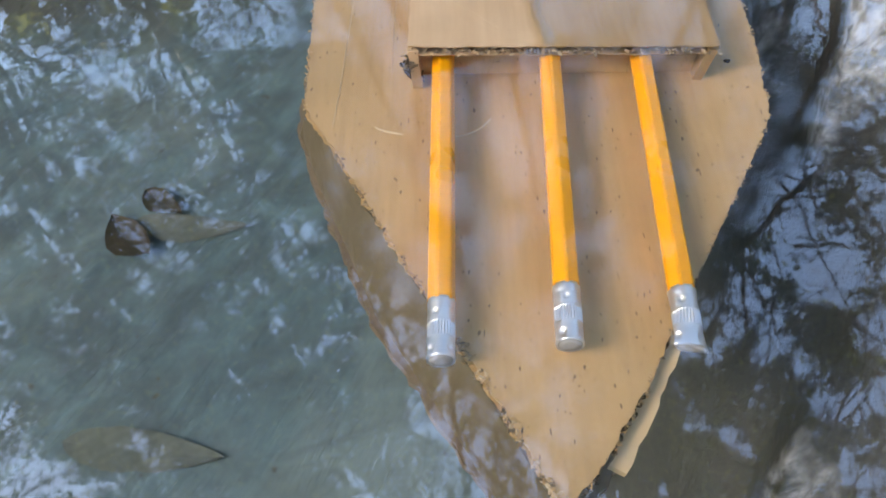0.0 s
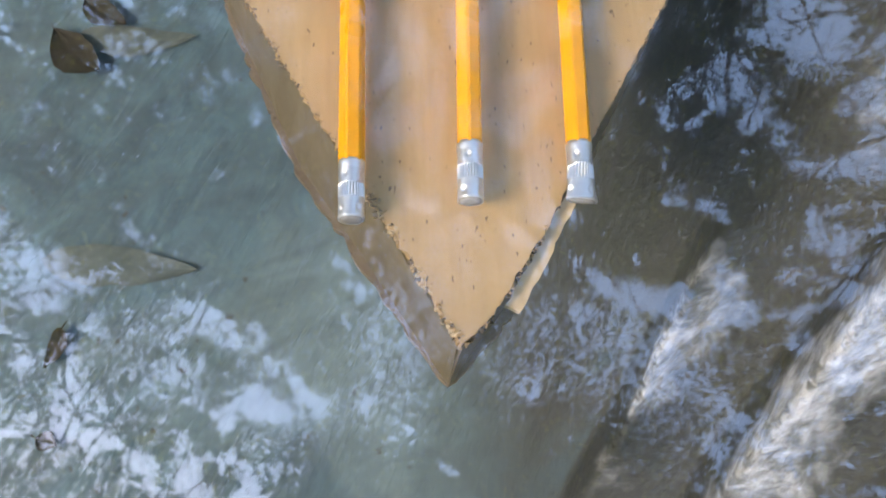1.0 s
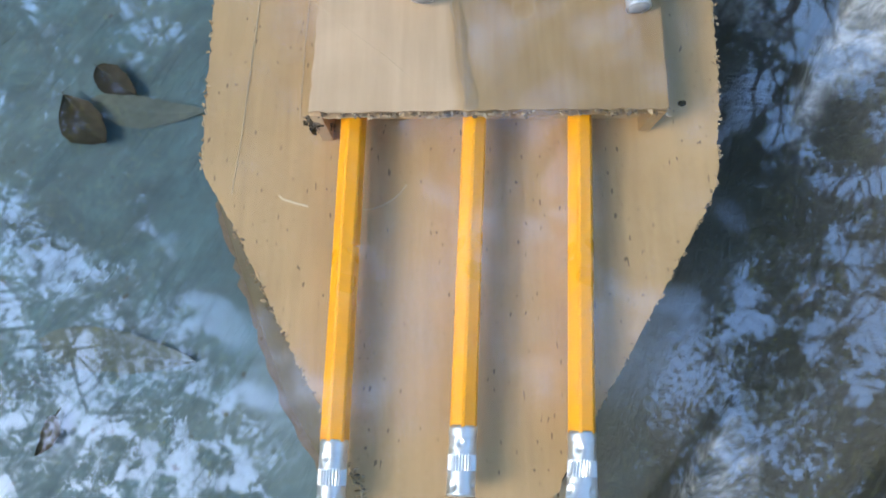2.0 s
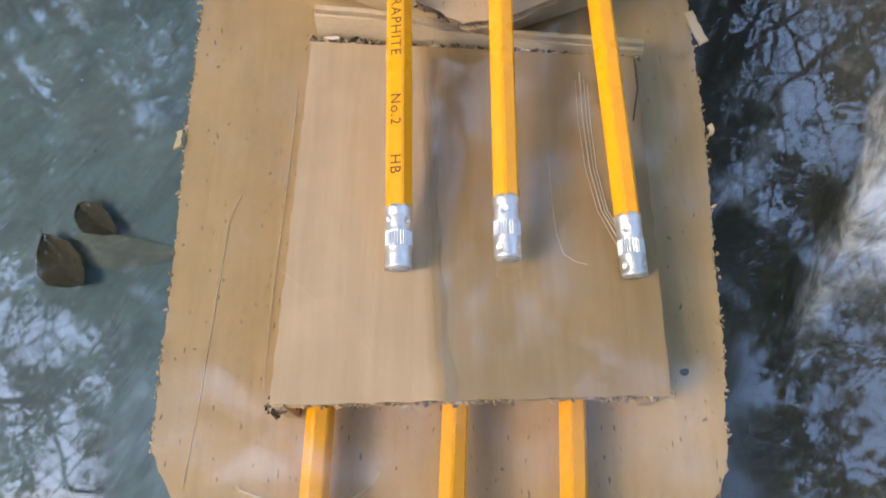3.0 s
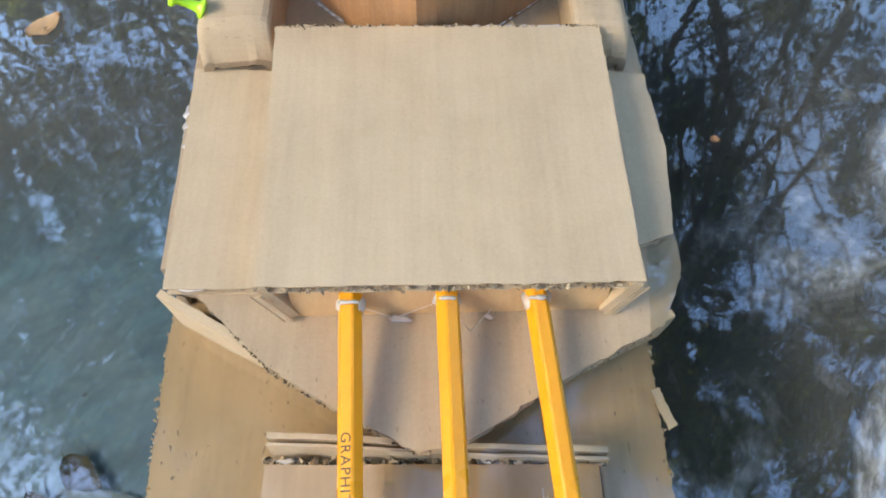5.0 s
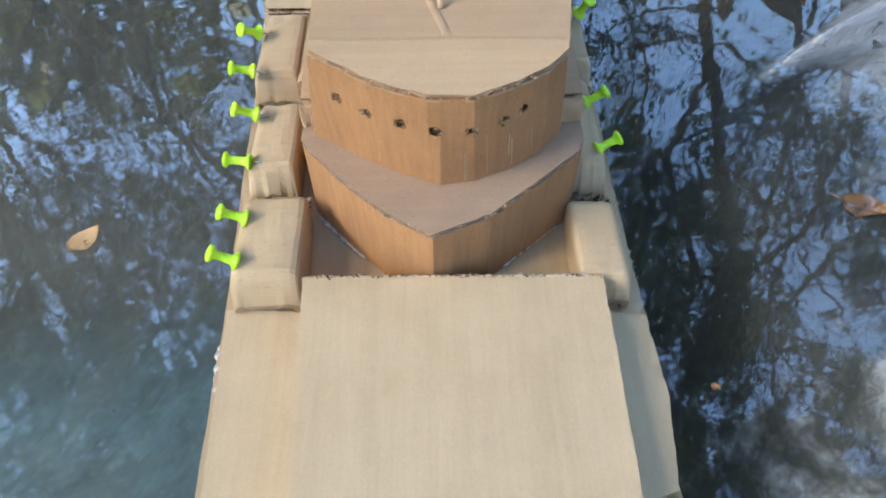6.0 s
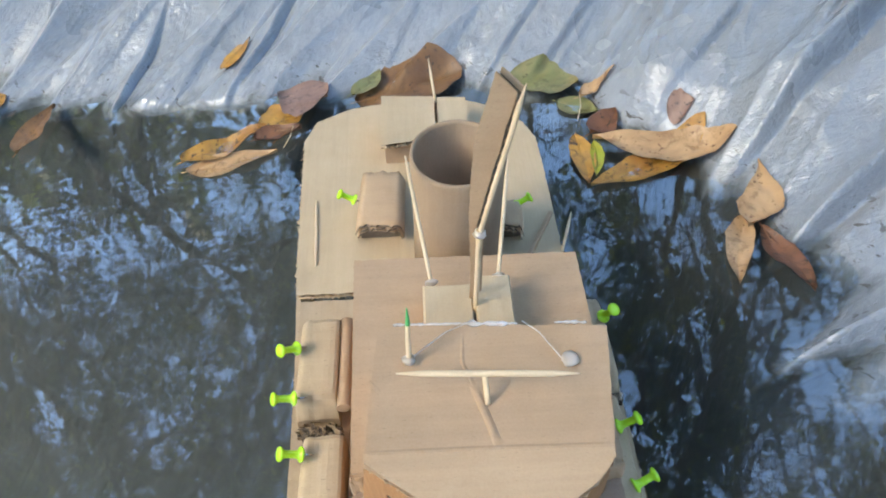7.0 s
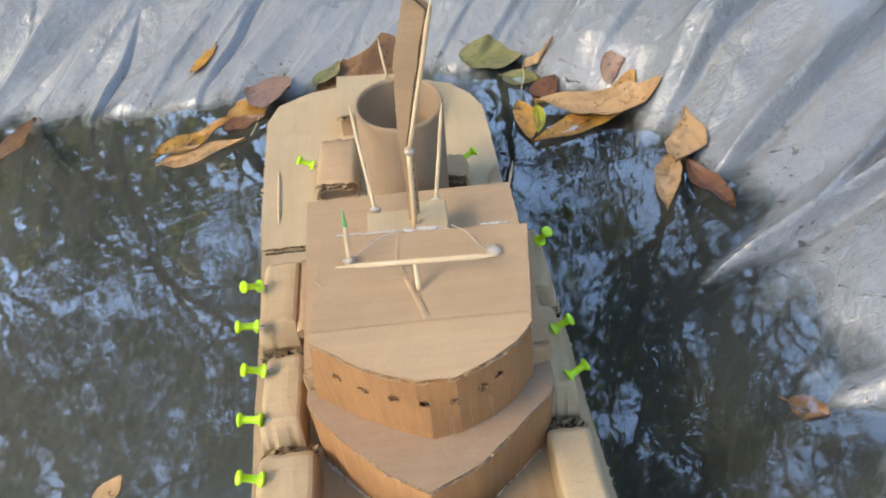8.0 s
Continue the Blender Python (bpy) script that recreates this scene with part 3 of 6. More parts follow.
# creases of the sheet: from, to, gentle side, steep side, height
CREASES = [(0.225, 0.858, 0.55, 1.085, 0.069, 0.0036, 0.0099), (0.06, 0.945, 0.33, 1.235, 0.044, 0.0036, 0.007), (0.085, 0.925, 0.42, 1.225, 0.04, 0.0036, 0.007), (-0.205, 1.005, -0.02, 1.28, 0.044, 0.0036, 0.0099),
           (-0.19, 1.08, 0.15, 1.335, 0.056, 0.0036, 0.0092), (-0.3, 1.16, 0.0, 1.335, 0.069, 0.0036, 0.0044), (-0.345, 1.03, -0.285, 1.16, 0.037, 0.0036, 0.0099), (-0.49, 1.12, -0.37, 1.43, 0.08, 0.0036, 0.0018),
           (0.17, 0.915, 0.24, 0.985, 0.025, 0.0036, 0.0016), (-0.05, 0.985, 0.05, 1.106, 0.037, 0.0036, 0.0016), (0.0, 0.96, 0.072, 1.037, 0.027, 0.0036, 0.0011), (-0.13, 0.98, -0.068, 1.062, 0.035, 0.0036, 0.0017),
           (-0.265, 1.02, -0.176, 1.134, 0.037, 0.0036, 0.0033), (0.15, 0.905, 0.295, 1.032, 0.035, 0.0036, 0.0026), (-0.42, 1.04, -0.33, 1.24, 0.062, 0.0036, 0.0027), (-0.6, 1.1, -0.555, 1.235, 0.08, 0.0036, 0.0058),
           (0.205, 0.59, 0.5, 0.665, 0.045, 0.010, 0.021), (0.25, 0.69, 0.52, 0.81, 0.05, 0.008, 0.025), (0.25, 0.775, 0.5, 0.93, 0.05, 0.009, 0.025), (0.22, 0.48, 0.47, 0.49, 0.05, 0.012, 0.024),
           (0.32, 0.83, 0.52, 1.0, 0.035, 0.006, 0.016), (0.3, 0.62, 0.5, 0.72, 0.03, 0.006, 0.015), (0.135, 0.085, 0.045, -0.045, 0.045, 0.014, 0.034), (0.235, 0.1, 0.105, -0.06, 0.055, 0.016, 0.038),
           (0.27, 0.06, 0.17, -0.06, 0.04, 0.014, 0.026), (0.22, 0.34, 0.16, 0.2, 0.05, 0.016, 0.026), (-0.175, 1.03, -0.075, 1.164, 0.03, 0.0036, 0.0011),
           (-0.1, 1.02, 0.1, 1.26, 0.045, 0.0036, 0.0015), (0.02, 0.975, 0.122, 1.079, 0.03, 0.0036, 0.0023), (0.115, 0.935, 0.252, 1.072, 0.03, 0.0036, 0.0015), (-0.37, 1.1, -0.1, 1.36, 0.05, 0.0036, 0.002),
           (0.12, 1.02, 0.254, 1.154, 0.04, 0.0036, 0.003)]


def crease_height(x, y):
    total = 0.0
    for x0, y0, x1, y1, wl, wr, h in CREASES:
        dx, dy = x1 - x0, y1 - y0
        ln = math.hypot(dx, dy)
        t = ((x - x0) * dx + (y - y0) * dy) / ln
        if t < -0.03 or t > ln + 0.03:
            continue
        s = ((x - x0) * dy - (y - y0) * dx) / ln + 0.004 * math.sin(t * 13 + x0 * 40) + 0.0025 * noise.noise(Vector((t * 22, x0 * 30, 0)))
        if s < -wl or s > wr * 2.5:
            continue
        k = min(1.0, (t + 0.03) / 0.09, (ln + 0.03 - t) / 0.09)
        k = k * k * (3 - 2 * k)
        if s < 0:
            q = 1 + s / wl
            total += h * k * q * q * (0.6 + 0.4 * q)
        elif s < wr * 0.6:
            total += h * k * (1 - s / wr * 2.25)
        else:
            total += -h * k * 0.35 * max(0.0, 1 - (s - wr * 0.6) / (wr * 1.9)) ** 1.5
    return total


def liner_height(x, y, crest=None):
    back = y - lerp_table(SHORE, x)
    right = x - lerp_table(EDGE, y)
    zb = back * 0.42 if back > 0 else back * 1.3
    zr = right * 0.38 if right > 0 else right * 1.0
    zl, zf = (-x - 1.6) * 0.8, (-y - 1.1) * 0.8
    k = 0.05
    z = k * math.log(sum(math.exp(min(60, q / k)) for q in (zb, zr, zl, zf, -0.335)))
    z = min(z, 0.34 + 0.02 * noise.noise(Vector((x, y, 0))))
    near = max(0.0, min(1.0, (z + 0.25) / 0.2))
    z -= near * 0.030
    z += crease_height(x, y) if crest is None else crest
    a, b = x * 0.74 + y * 0.67, x * 0.67 - y * 0.74
    z += near * 0.032 * (1 - abs(noise.noise(Vector((a * 2.0, b * 12, 0.7)))) * 2) * max(0.0, min(1.0, (back + 0.15) / 0.15))
    z += near * 0.0110 * (1 - abs(noise.noise(Vector((a * 3.5, b * 19, 2.7)))) * 2)
    z += near * 0.0014 * noise.noise(Vector((x * 30, y * 30, 0.3))) + near * 0.0005 * noise.noise(Vector((x * 80, y * 80, 4.0)))
    z += (1 - near) * 0.004 * noise.noise(Vector((x * 5, y * 5, 9.0)))
    return z


def axis_steps(lo, hi, a, b, fine, coarse):
    out, c = [], lo
    while c < hi:
        out.append(c)
        c += fine if a <= c <= b else coarse
    return out + [hi]


def build_liner():
    xs = axis_steps(-2.3, -0.70, 0, 0, 0.06, 0.06)[:-1] + axis_steps(-0.70, 0.58, -0.56, 0.54, 0.0019, 0.0055) + axis_steps(0.64, 2.3, 0, 0, 0.06, 0.06)
    ys = axis_steps(-1.8, -0.15, 0, 0, 0.06, 0.06)[:-1] + axis_steps(-0.15, 0.55, -9, 9, 0.0055, 0.0055)[:-1] + axis_steps(0.55, 1.40, 0.57, 1.32, 0.0019, 0.0045) + axis_steps(1.45, 2.8, 0, 0, 0.06, 0.06)
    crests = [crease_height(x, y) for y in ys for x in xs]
    verts = [(x, y, liner_height(x, y, c)) for (y, x), c in zip(((y, x) for y in ys for x in xs), crests)]
    w = len(xs)
    faces = [(j * w + i, j * w + i + 1, (j + 1) * w + i + 1, (j + 1) * w + i) for j in range(len(ys) - 1) for i in range(w - 1)]
    me = bpy.data.meshes.new("pond_liner")
    me.from_pydata(verts, [], faces)
    me.polygons.foreach_set("use_smooth", [True] * len(faces))
    # fold height, drives the ridge light in the liner's colour
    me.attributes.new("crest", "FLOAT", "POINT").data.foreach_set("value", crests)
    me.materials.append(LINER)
    return tagged(new("pond_liner", me), "wrinkled grey plastic pond liner silted below the water line", "pond liner", kind="structure")


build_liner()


def build_water():
    bm = bmesh.new()
    bmesh.ops.create_grid(bm, x_segments=8, y_segments=8, size=1.0)
    for v in bm.verts:
        v.co = Vector((v.co.x * 1.9 - 0.1, v.co.y * 1.75 + 0.2, 0))
    return tagged(new("water", mesh_of("water", bm, WATER)), "still dark pond water reflecting trees and blue sky", "water", kind="structure")


build_water()


def build_ground():
    bm = bmesh.new()
    inner = [(-2.2, -1.7), (2.2, -1.7), (2.2, 2.7), (-2.2, 2.7)]
    rings = []
    for k, (r, z) in enumerate(((0, 0.30), (3, 0.33), (12, 0.3), (90, 0.2))):
        ring = []
        for i, p in enumerate(resample(inner, 0.55)):
            c = Vector((0, 0.5))
            d = (p - c)
            q = p if k == 0 else c + d.normalized() * (d.length + r)
            ring.append(bm.verts.new((q.x, q.y, z + (0.05 * noise.noise(Vector((q.x, q.y, 0))) if k else 0))))
        rings.append(ring)
    for a, b in zip(rings, rings[1:]):
        for i in range(len(a)):
            bm.faces.new((a[i], a[(i + 1) % len(a)], b[(i + 1) % len(a)], b[i]))
    return tagged(new("ground", mesh_of("ground", bm, SOIL)), "dark bare forest soil round the pond", "ground", kind="structure")


build_ground()


def limb(bm, a, b, ra, rb, rnd, segs=6, bends=5):
    rows = []
    a, b = Vector(a), Vector(b)
    side = (b - a).orthogonal().normalized()
    other = (b - a).cross(side).normalized()
    amp = (b - a).length * 0.05
    for i in range(bends + 1):
        t = i / bends
        p = a.lerp(b, t) + (side * rnd.uniform(-amp, amp) + other * rnd.uniform(-amp, amp) if 0 < i < bends else Vector())
        r = ra + (rb - ra) * t
        rows.append([bm.verts.new(p + r * (side * math.cos(q * 2 * math.pi / segs) + other * math.sin(q * 2 * math.pi / segs))) for q in range(segs)])
    for u, v in zip(rows, rows[1:]):
        for i in range(segs):
            bm.faces.new((u[i], u[(i + 1) % segs], v[(i + 1) % segs], v[i]))


def canopy_gap(x, y, z):
    """Below zero where light breaks through between the crowns: large openings and many small ones."""
    z = max(z, 2.0)
    a, b = x / z, y / z
    broad = 0.75 * math.exp(-((a - 0.02) ** 2 / 0.12 + (b - 0.08) ** 2 / 0.09)) + 0.22 * max(0.0, min(1.0, (-a - 0.05) / 0.35))
    broad += 0.28 * math.exp(-((a - 0.27) ** 2 / 0.022 + (b - 0.44) ** 2 / 0.05)) - 0.2 * math.exp(-((a - 0.57) ** 2 / 0.03 + (b - 0.8) ** 2 / 0.15))
    broad += 0.40 * math.exp(-((a + 0.41) ** 2 / 0.03 + (b - 0.43) ** 2 / 0.03))
    return -0.08 + broad + 0.36 * noise.noise(Vector((a * 3.0, b * 3.0, 5.0))) + 0.85 * noise.noise(Vector((a * 9.5, b * 9.5, 1.0))) + 1.0 * noise.noise(Vector((a * 24, b * 24, 3.0))) + 0.5 * noise.noise(Vector((a * 60, b * 60, 7.0)))


LEAF_SHAPE = np.array([(0, -1, 0), (0.42, -0.1, 0.08), (0, 1, 0), (-0.42, -0.1, 0.08)])


def leaf_cloud(points, sizes, seed):
    """One small pointed quad at each point, turned at random but mostly lying flat."""
    rng = np.random.default_rng(seed)
    n = len(points)
    yaw, tip, roll = rng.uniform(0, 6.283, n), rng.uniform(-0.95, 0.95, n), rng.uniform(-0.9, 0.9, n)
    q = LEAF_SHAPE[None] * sizes[:, None, None]
    x, y, z = q[:, :, 0], q[:, :, 1], q[:, :, 2]
    x, z = x * np.cos(roll)[:, None] + z * np.sin(roll)[:, None], z * np.cos(roll)[:, None] - x * np.sin(roll)[:, None]
    y, z = y * np.cos(tip)[:, None] - z * np.sin(tip)[:, None], y * np.sin(tip)[:, None] + z * np.cos(tip)[:, None]
    x, y = x * np.cos(yaw)[:, None] - y * np.sin(yaw)[:, None], x * np.sin(yaw)[:, None] + y * np.cos(yaw)[:, None]
    co = (np.stack((x, y, z), 2) + points[:, None, :]).reshape(-1, 3)
    me = bpy.data.meshes.new("crown")
    me.vertices.add(4 * n)
    me.vertices.foreach_set("co", co.ravel())
    me.loops.add(4 * n)
    me.loops.foreach_set("vertex_index", np.arange(4 * n, dtype=np.int32))
    me.polygons.add(n)
    me.polygons.foreach_set("loop_start", np.arange(0, 4 * n, 4, dtype=np.int32))
    me.update(calc_edges=True)
    me.materials.append(FOLIAGE)
    return me


def build_tree(x, y, height, lean, seed, leaves, spread, leaf=(0.018, 0.044)):
    rnd = random.Random(seed)
    tree = thing("tree", "tall thin tree with an open olive-green crown", "tree", pose(x, y, 0.25), group="trees round the pond")
    wood = bmesh.new()
    top = Vector((lean[0], lean[1], height))
    limb(wood, (0, 0, -0.1), top, 0.05, 0.010, rnd, 8, 8)
    ends = []
    for i in range(26):
        t = rnd.uniform(0.30, 0.98)
        base = Vector((0, 0, 0)).lerp(top, t)
        a = rnd.uniform(0, 2 * math.pi)
        ln = spread * rnd.uniform(0.35, 1.0) * (1.3 - 0.75 * t)
        tip = base + Vector((math.cos(a) * ln, math.sin(a) * ln, ln * rnd.uniform(0.15, 0.75)))
        limb(wood, base, tip, 0.022 * (1.3 - t), 0.004, rnd, 5, 4)
        ends += [(tip, 0.22), (base.lerp(tip, 0.75), 0.2)]
        for k in range(5):
            s = base.lerp(tip, rnd.uniform(0.3, 0.95))
            e = s + Vector((rnd.uniform(-1, 1), rnd.uniform(-1, 1), rnd.uniform(-0.3, 0.8))) * (0.25 + ln * 0.38)
            limb(wood, s, e, 0.007, 0.0025, rnd, 4, 3)
            ends.append((e, rnd.uniform(0.12, 0.24)))
            for h in range(2):
                g = s.lerp(e, rnd.uniform(0.4, 1.0))
                f = g + Vector((rnd.uniform(-1, 1), rnd.uniform(-1, 1), rnd.uniform(-0.5, 0.6))) * 0.32
                ends.append((f, rnd.uniform(0.09, 0.2)))
    part("trunk", wood, TREE_BARK, tree)
    rng = np.random.default_rng(seed)
    centre, reach = np.array([tuple(c) for c, r in ends]), np.array([r for c, r in ends])
    pick = rng.integers(0, len(ends), leaves)
    pts = centre[pick] + rng.normal(0, 1, (leaves, 3)) * reach[pick][:, None] * np.array((1, 1, 0.7))
    chance = rng.normal(0, 0.07, leaves)
    keep = np.array([canopy_gap(x + p[0], y + p[1], p[2]) + c > 0.0 for p, c in zip(pts.tolist(), chance.tolist())])
    pts = pts[keep]
    ob = new("crown", leaf_cloud(pts, rng.uniform(leaf[0], leaf[1], len(pts)), seed + 1))
    ob.parent = tree
    return tree


# two loose rings of trees, closest on the far side of the pond
FINE, BROAD = (0.018, 0.044), (0.04, 0.085)
rnd = random.Random(12)
for i in range(15):
    a = radians(-40 + i * 260 / 14 + rnd.uniform(-6, 6))
    r = rnd.uniform(4.0, 5.6)
    build_tree(r * math.cos(a), 1.0 + r * math.sin(a), rnd.uniform(8.5, 11.0), (-math.cos(a) * rnd.uniform(0.3, 1.6), -math.sin(a) * rnd.uniform(0.3, 1.6)), 40 + i, 15000 if math.sin(a) > 0 else 6000, 2.7, FINE if math.sin(a) > 0 else BROAD)
for i in range(15):
    a = radians(-12 + i * 204 / 14 + rnd.uniform(-5, 5))
    r = rnd.uniform(7.5, 12.5)
    build_tree(r * math.cos(a), 1.0 + r * math.sin(a), rnd.uniform(9.5, 13.0), (rnd.uniform(-0.5, 0.5), rnd.uniform(-0.8, 0.3)), 60 + i, 14000, 3.0, (0.028, 0.062))
# unseen trees on the near side, added to block sky light
for i in range(7):
    a = radians(205 + i * 130 / 6)
    build_tree(6.0 * math.cos(a), 6.0 * math.sin(a), 10.0, (0.2, 0.4), 80 + i, 7000, 3.2, BROAD)
for i in range(5):
    a = radians(124 + i * 10)
    r = 6.5 + 1.2 * (i % 3)
    build_tree(r * math.cos(a), 1.0 + r * math.sin(a), 10.5, (0.3, -0.3), 110 + i, 12000, 3.2)
for i in range(9):
    a = radians(112 + i * 7)
    r = 10.0 + 1.5 * (i % 3)
    build_tree(r * math.cos(a), 1.0 + r * math.sin(a), 12.0, (0.2, -0.3), 130 + i, 10000, 3.4, (0.03, 0.065))
# those that lean out over the water
build_tree(2.8, -2.2, 9.0, (-2.2, 2.4), 91, 16000, 2.6)
build_tree(-3.2, -1.8, 9.5, (1.6, 2.2), 92, 16000, 2.6)
build_tree(-0.8, -4.0, 9.5, (0.6, 4.6), 94, 32000, 2.6)
build_tree(-3.7, 3.4, 9.2, (1.3, -0.9), 101, 26000, 2.6)
build_tree(1.2, 4.6, 9.5, (-0.7, -2.9), 95, 14000, 2.5)
build_tree(-1.2, 4.4, 9.0, (0.9, -2.4), 96, 14000, 2.5)
build_tree(3.6, 4.6, 9.8, (-1.5, -1.0), 99, 22000, 2.4)
build_tree(2.4, 5.6, 10.5, (-0.4, -1.6), 100, 22000, 2.4)
build_tree(1.8, -3.2, 9.2, (-1.7, 3.3), 97, 32000, 2.6)
build_tree(-2.3, -3.0, 9.4, (2.0, 3.2), 98, 32000, 2.6)
build_tree(0.4, -3.4, 9.0, (-0.2, 3.7), 93, 32000, 2.8)


def build_woodland():
    rnd = random.Random(77)
    verts, faces = [], []
    for k in range(30000):
        a = rnd.uniform(0, 2 * math.pi)
        r = rnd.uniform(17, 30)
        top = 9.5 + 3.5 * noise.noise(Vector((math.cos(a) * 3, math.sin(a) * 3, 1)))
        p = Vector((r * math.cos(a), r * math.sin(a), rnd.uniform(0.2, top)))
        q = Euler((rnd.uniform(0, 6.28), rnd.uniform(0, 6.28), rnd.uniform(0, 6.28))).to_matrix()
        sz = rnd.uniform(0.3, 0.7)
        i = len(verts)
        verts += [tuple(p + q @ Vector(o) * sz) for o in ((0, -1, 0), (0.5, 0, 0.1), (0, 1, 0), (-0.5, 0, 0.1))]
        faces.append((i, i + 1, i + 2, i + 3))
    me = bpy.data.meshes.new("woodland")
    me.from_pydata(verts, [], faces)
    me.materials.append(FOLIAGE)
    return tagged(new("woodland", me), "distant leafy woodland edge round the clearing", "woodland", kind="stuff")


build_woodland()

# ---- the cardboard ship ----
ship = thing("model_ship", "long corrugated cardboard battleship model floating with a list, bow awash", "model ship", BOAT)


def deck_w(u, v):
    return -0.0156 + 0.034 * u


FORE = [(0.008, 0.0), (0.018, 0.009), (0.034, 0.032), (0.057, 0.071), (0.070, 0.092), (0.083, 0.114), (0.096, 0.137), (0.100, 0.168), (0.102, 0.210), (0.105, 0.253), (0.106, 0.330), (0.106, 0.36),
        (-0.078, 0.36), (-0.078, 0.333), (-0.0765, 0.29), (-0.0755, 0.25), (-0.073, 0.205), (-0.072, 0.166), (-0.071, 0.142), (-0.061, 0.126), (-0.040, 0.087), (-0.018, 0.048), (-0.003, 0.022)]
part("foredeck", board(FORE, deck_w, 0.004, "v", jag=0.00026, seed=3, step=0.0016), [KRAFT_WET, FLUTE], ship, "soaked brown foredeck under a film of water")


def hull_side(tops, bots, mat, name, seed, label):
    bm = bmesh.new()
    t = [Vector(p) for p in resample(tops, 0.006, False)]
    n = len(t)
    b = [Vector(p) for p in resample(bots, 0.0008, False)]
    b = [b[round(i * (len(b) - 1) / (n - 1))] for i in range(n)]
    sheet(bm, t, b, 0.003, 4, 0.0004, seed)
    return part(name, bm, mat, ship, label)


hull_side([(-0.0715, 0.150, -0.0215), (-0.061, 0.126, -0.0215), (-0.040, 0.087, -0.021), (-0.018, 0.048, -0.020), (0.007, 0.001, -0.0195)],
          [(-0.0775, 0.155, -0.046), (-0.0675, 0.128, -0.046), (-0.0435, 0.071, -0.046), (-0.0195, 0.033, -0.046), (0.005, -0.0075, -0.046)], WET_SHADED_SIDE, "bow_side", 5, "waterlogged bow side in shaded olive-brown")
hull_side([(0.009, 0.001, -0.0195), (0.034, 0.032, -0.0185), (0.057, 0.071, -0.018), (0.083, 0.114, -0.017), (0.096, 0.139, -0.0165)],
          [(0.0055, -0.0075, -0.046), (0.036, 0.031, -0.046), (0.060, 0.071, -0.046), (0.085, 0.114, -0.046), (0.097, 0.139, -0.046)], WET_SHADED_SIDE, "bow_side", 6, "waterlogged bow side in shaded olive-brown")
bm = bmesh.new()
slab(bm, ragged([(0.005, -0.009), (0.028, 0.014), (0.061, 0.071), (0.098, 0.139), (0.10, 0.36), (-0.075, 0.36), (-0.0785, 0.157), (-0.0688, 0.128), (-0.045, 0.070), (-0.021, 0.032)], 0.0006, 8), -0.045, -0.049)
part("keel_plate", bm, PLY, ship, "soaked bottom plate")
bm = bmesh.new()
slab(bm, ragged([(0.0228, 0.0128), (0.0262, 0.0098), (0.0385, 0.0290), (0.0510, 0.0520), (0.0490, 0.0560), (0.0360, 0.0345)], 0.0004, 9), lambda u, v: -0.0195 + 0.1 * (u - 0.03), lambda u, v: -0.0225 + 0.1 * (u - 0.03))
part("torn_strip", bm, KRAFT, ship, "pale torn paper strip")


def frayed(pts, count, reach, size, seed, mats, parent, label="torn ragged paper edge"):
    """Torn crumbs of board along a line: small bent flakes, some dark, some pale."""
    rnd = random.Random(seed)
    P = resample(pts, 0.0005, False)
    bm = bmesh.new()
    for k in range(count):
        c = P[rnd.randrange(len(P))]
        if noise.noise(Vector((c.x * 160, c.y * 160, seed))) < -0.25:
            continue
        s = size * rnd.uniform(0.4, 1.3)
        o = Vector((rnd.gauss(0, reach), rnd.gauss(0, reach), rnd.uniform(-0.0016, 0.0004)))
        q = Euler((rnd.uniform(-1, 1), rnd.uniform(-1, 1), rnd.uniform(0, 6.28))).to_matrix()
        ring = [c + o + q @ Vector((s * rnd.uniform(0.6, 1.5) * math.cos(a), s * rnd.uniform(0.3, 0.8) * math.sin(a), 0)) for a in (0.2, 1.5, 2.8, 4.0, 5.2)]
        up_ = [bm.verts.new(p) for p in ring]
        dn = [bm.verts.new(p - q @ Vector((0, 0, 0.0003))) for p in ring]
        m = rnd.randrange(len(mats))
        for f in [bm.faces.new(up_), bm.faces.new(dn[::-1])] + [bm.faces.new((up_[i], dn[i], dn[(i + 1) % 5], up_[(i + 1) % 5])) for i in range(5)]:
            f.material_index = m
    return part("torn_edge", bm, mats, parent, label)


def on_deck(pts, lift=0.0):
    return [(u, v, deck_w(u, v) + lift) for u, v in pts]


# near-black brown for gaps, edge crumbs, a slit and a stain
DARK = simple("dark_gap", (0.06, 0.045, 0.028), 0.9, 0.4, 500, spec=0.1)
frayed(on_deck([(-0.061, 0.126), (-0.040, 0.087), (-0.018, 0.048)]), 230, 0.0006, 0.0008, 301, [KRAFT_WET, PLY, FLUTE], ship)
frayed(on_deck([(-0.018, 0.048), (-0.003, 0.022), (0.008, 0.001)]), 380, 0.0008, 0.0009, 302, [KRAFT_WET, PLY, KRAFT, FLUTE], ship)
frayed(on_deck([(0.010, 0.001), (0.018, 0.009), (0.034, 0.032)], -0.001), 260, 0.0006, 0.0008, 303, [KRAFT_WET, DARK, PLY], ship)
frayed(on_deck([(0.034, 0.032), (0.057, 0.071), (0.083, 0.114), (0.096, 0.137)]), 180, 0.0004, 0.0007, 304, [KRAFT_WET, PLY, FLUTE], ship)
frayed(on_deck([(0.096, 0.137), (0.100, 0.168), (0.102, 0.21), (0.105, 0.253), (0.106, 0.33)]), 230, 0.0005, 0.0009, 305, [KRAFT_WET, KRAFT, FLUTE], ship)
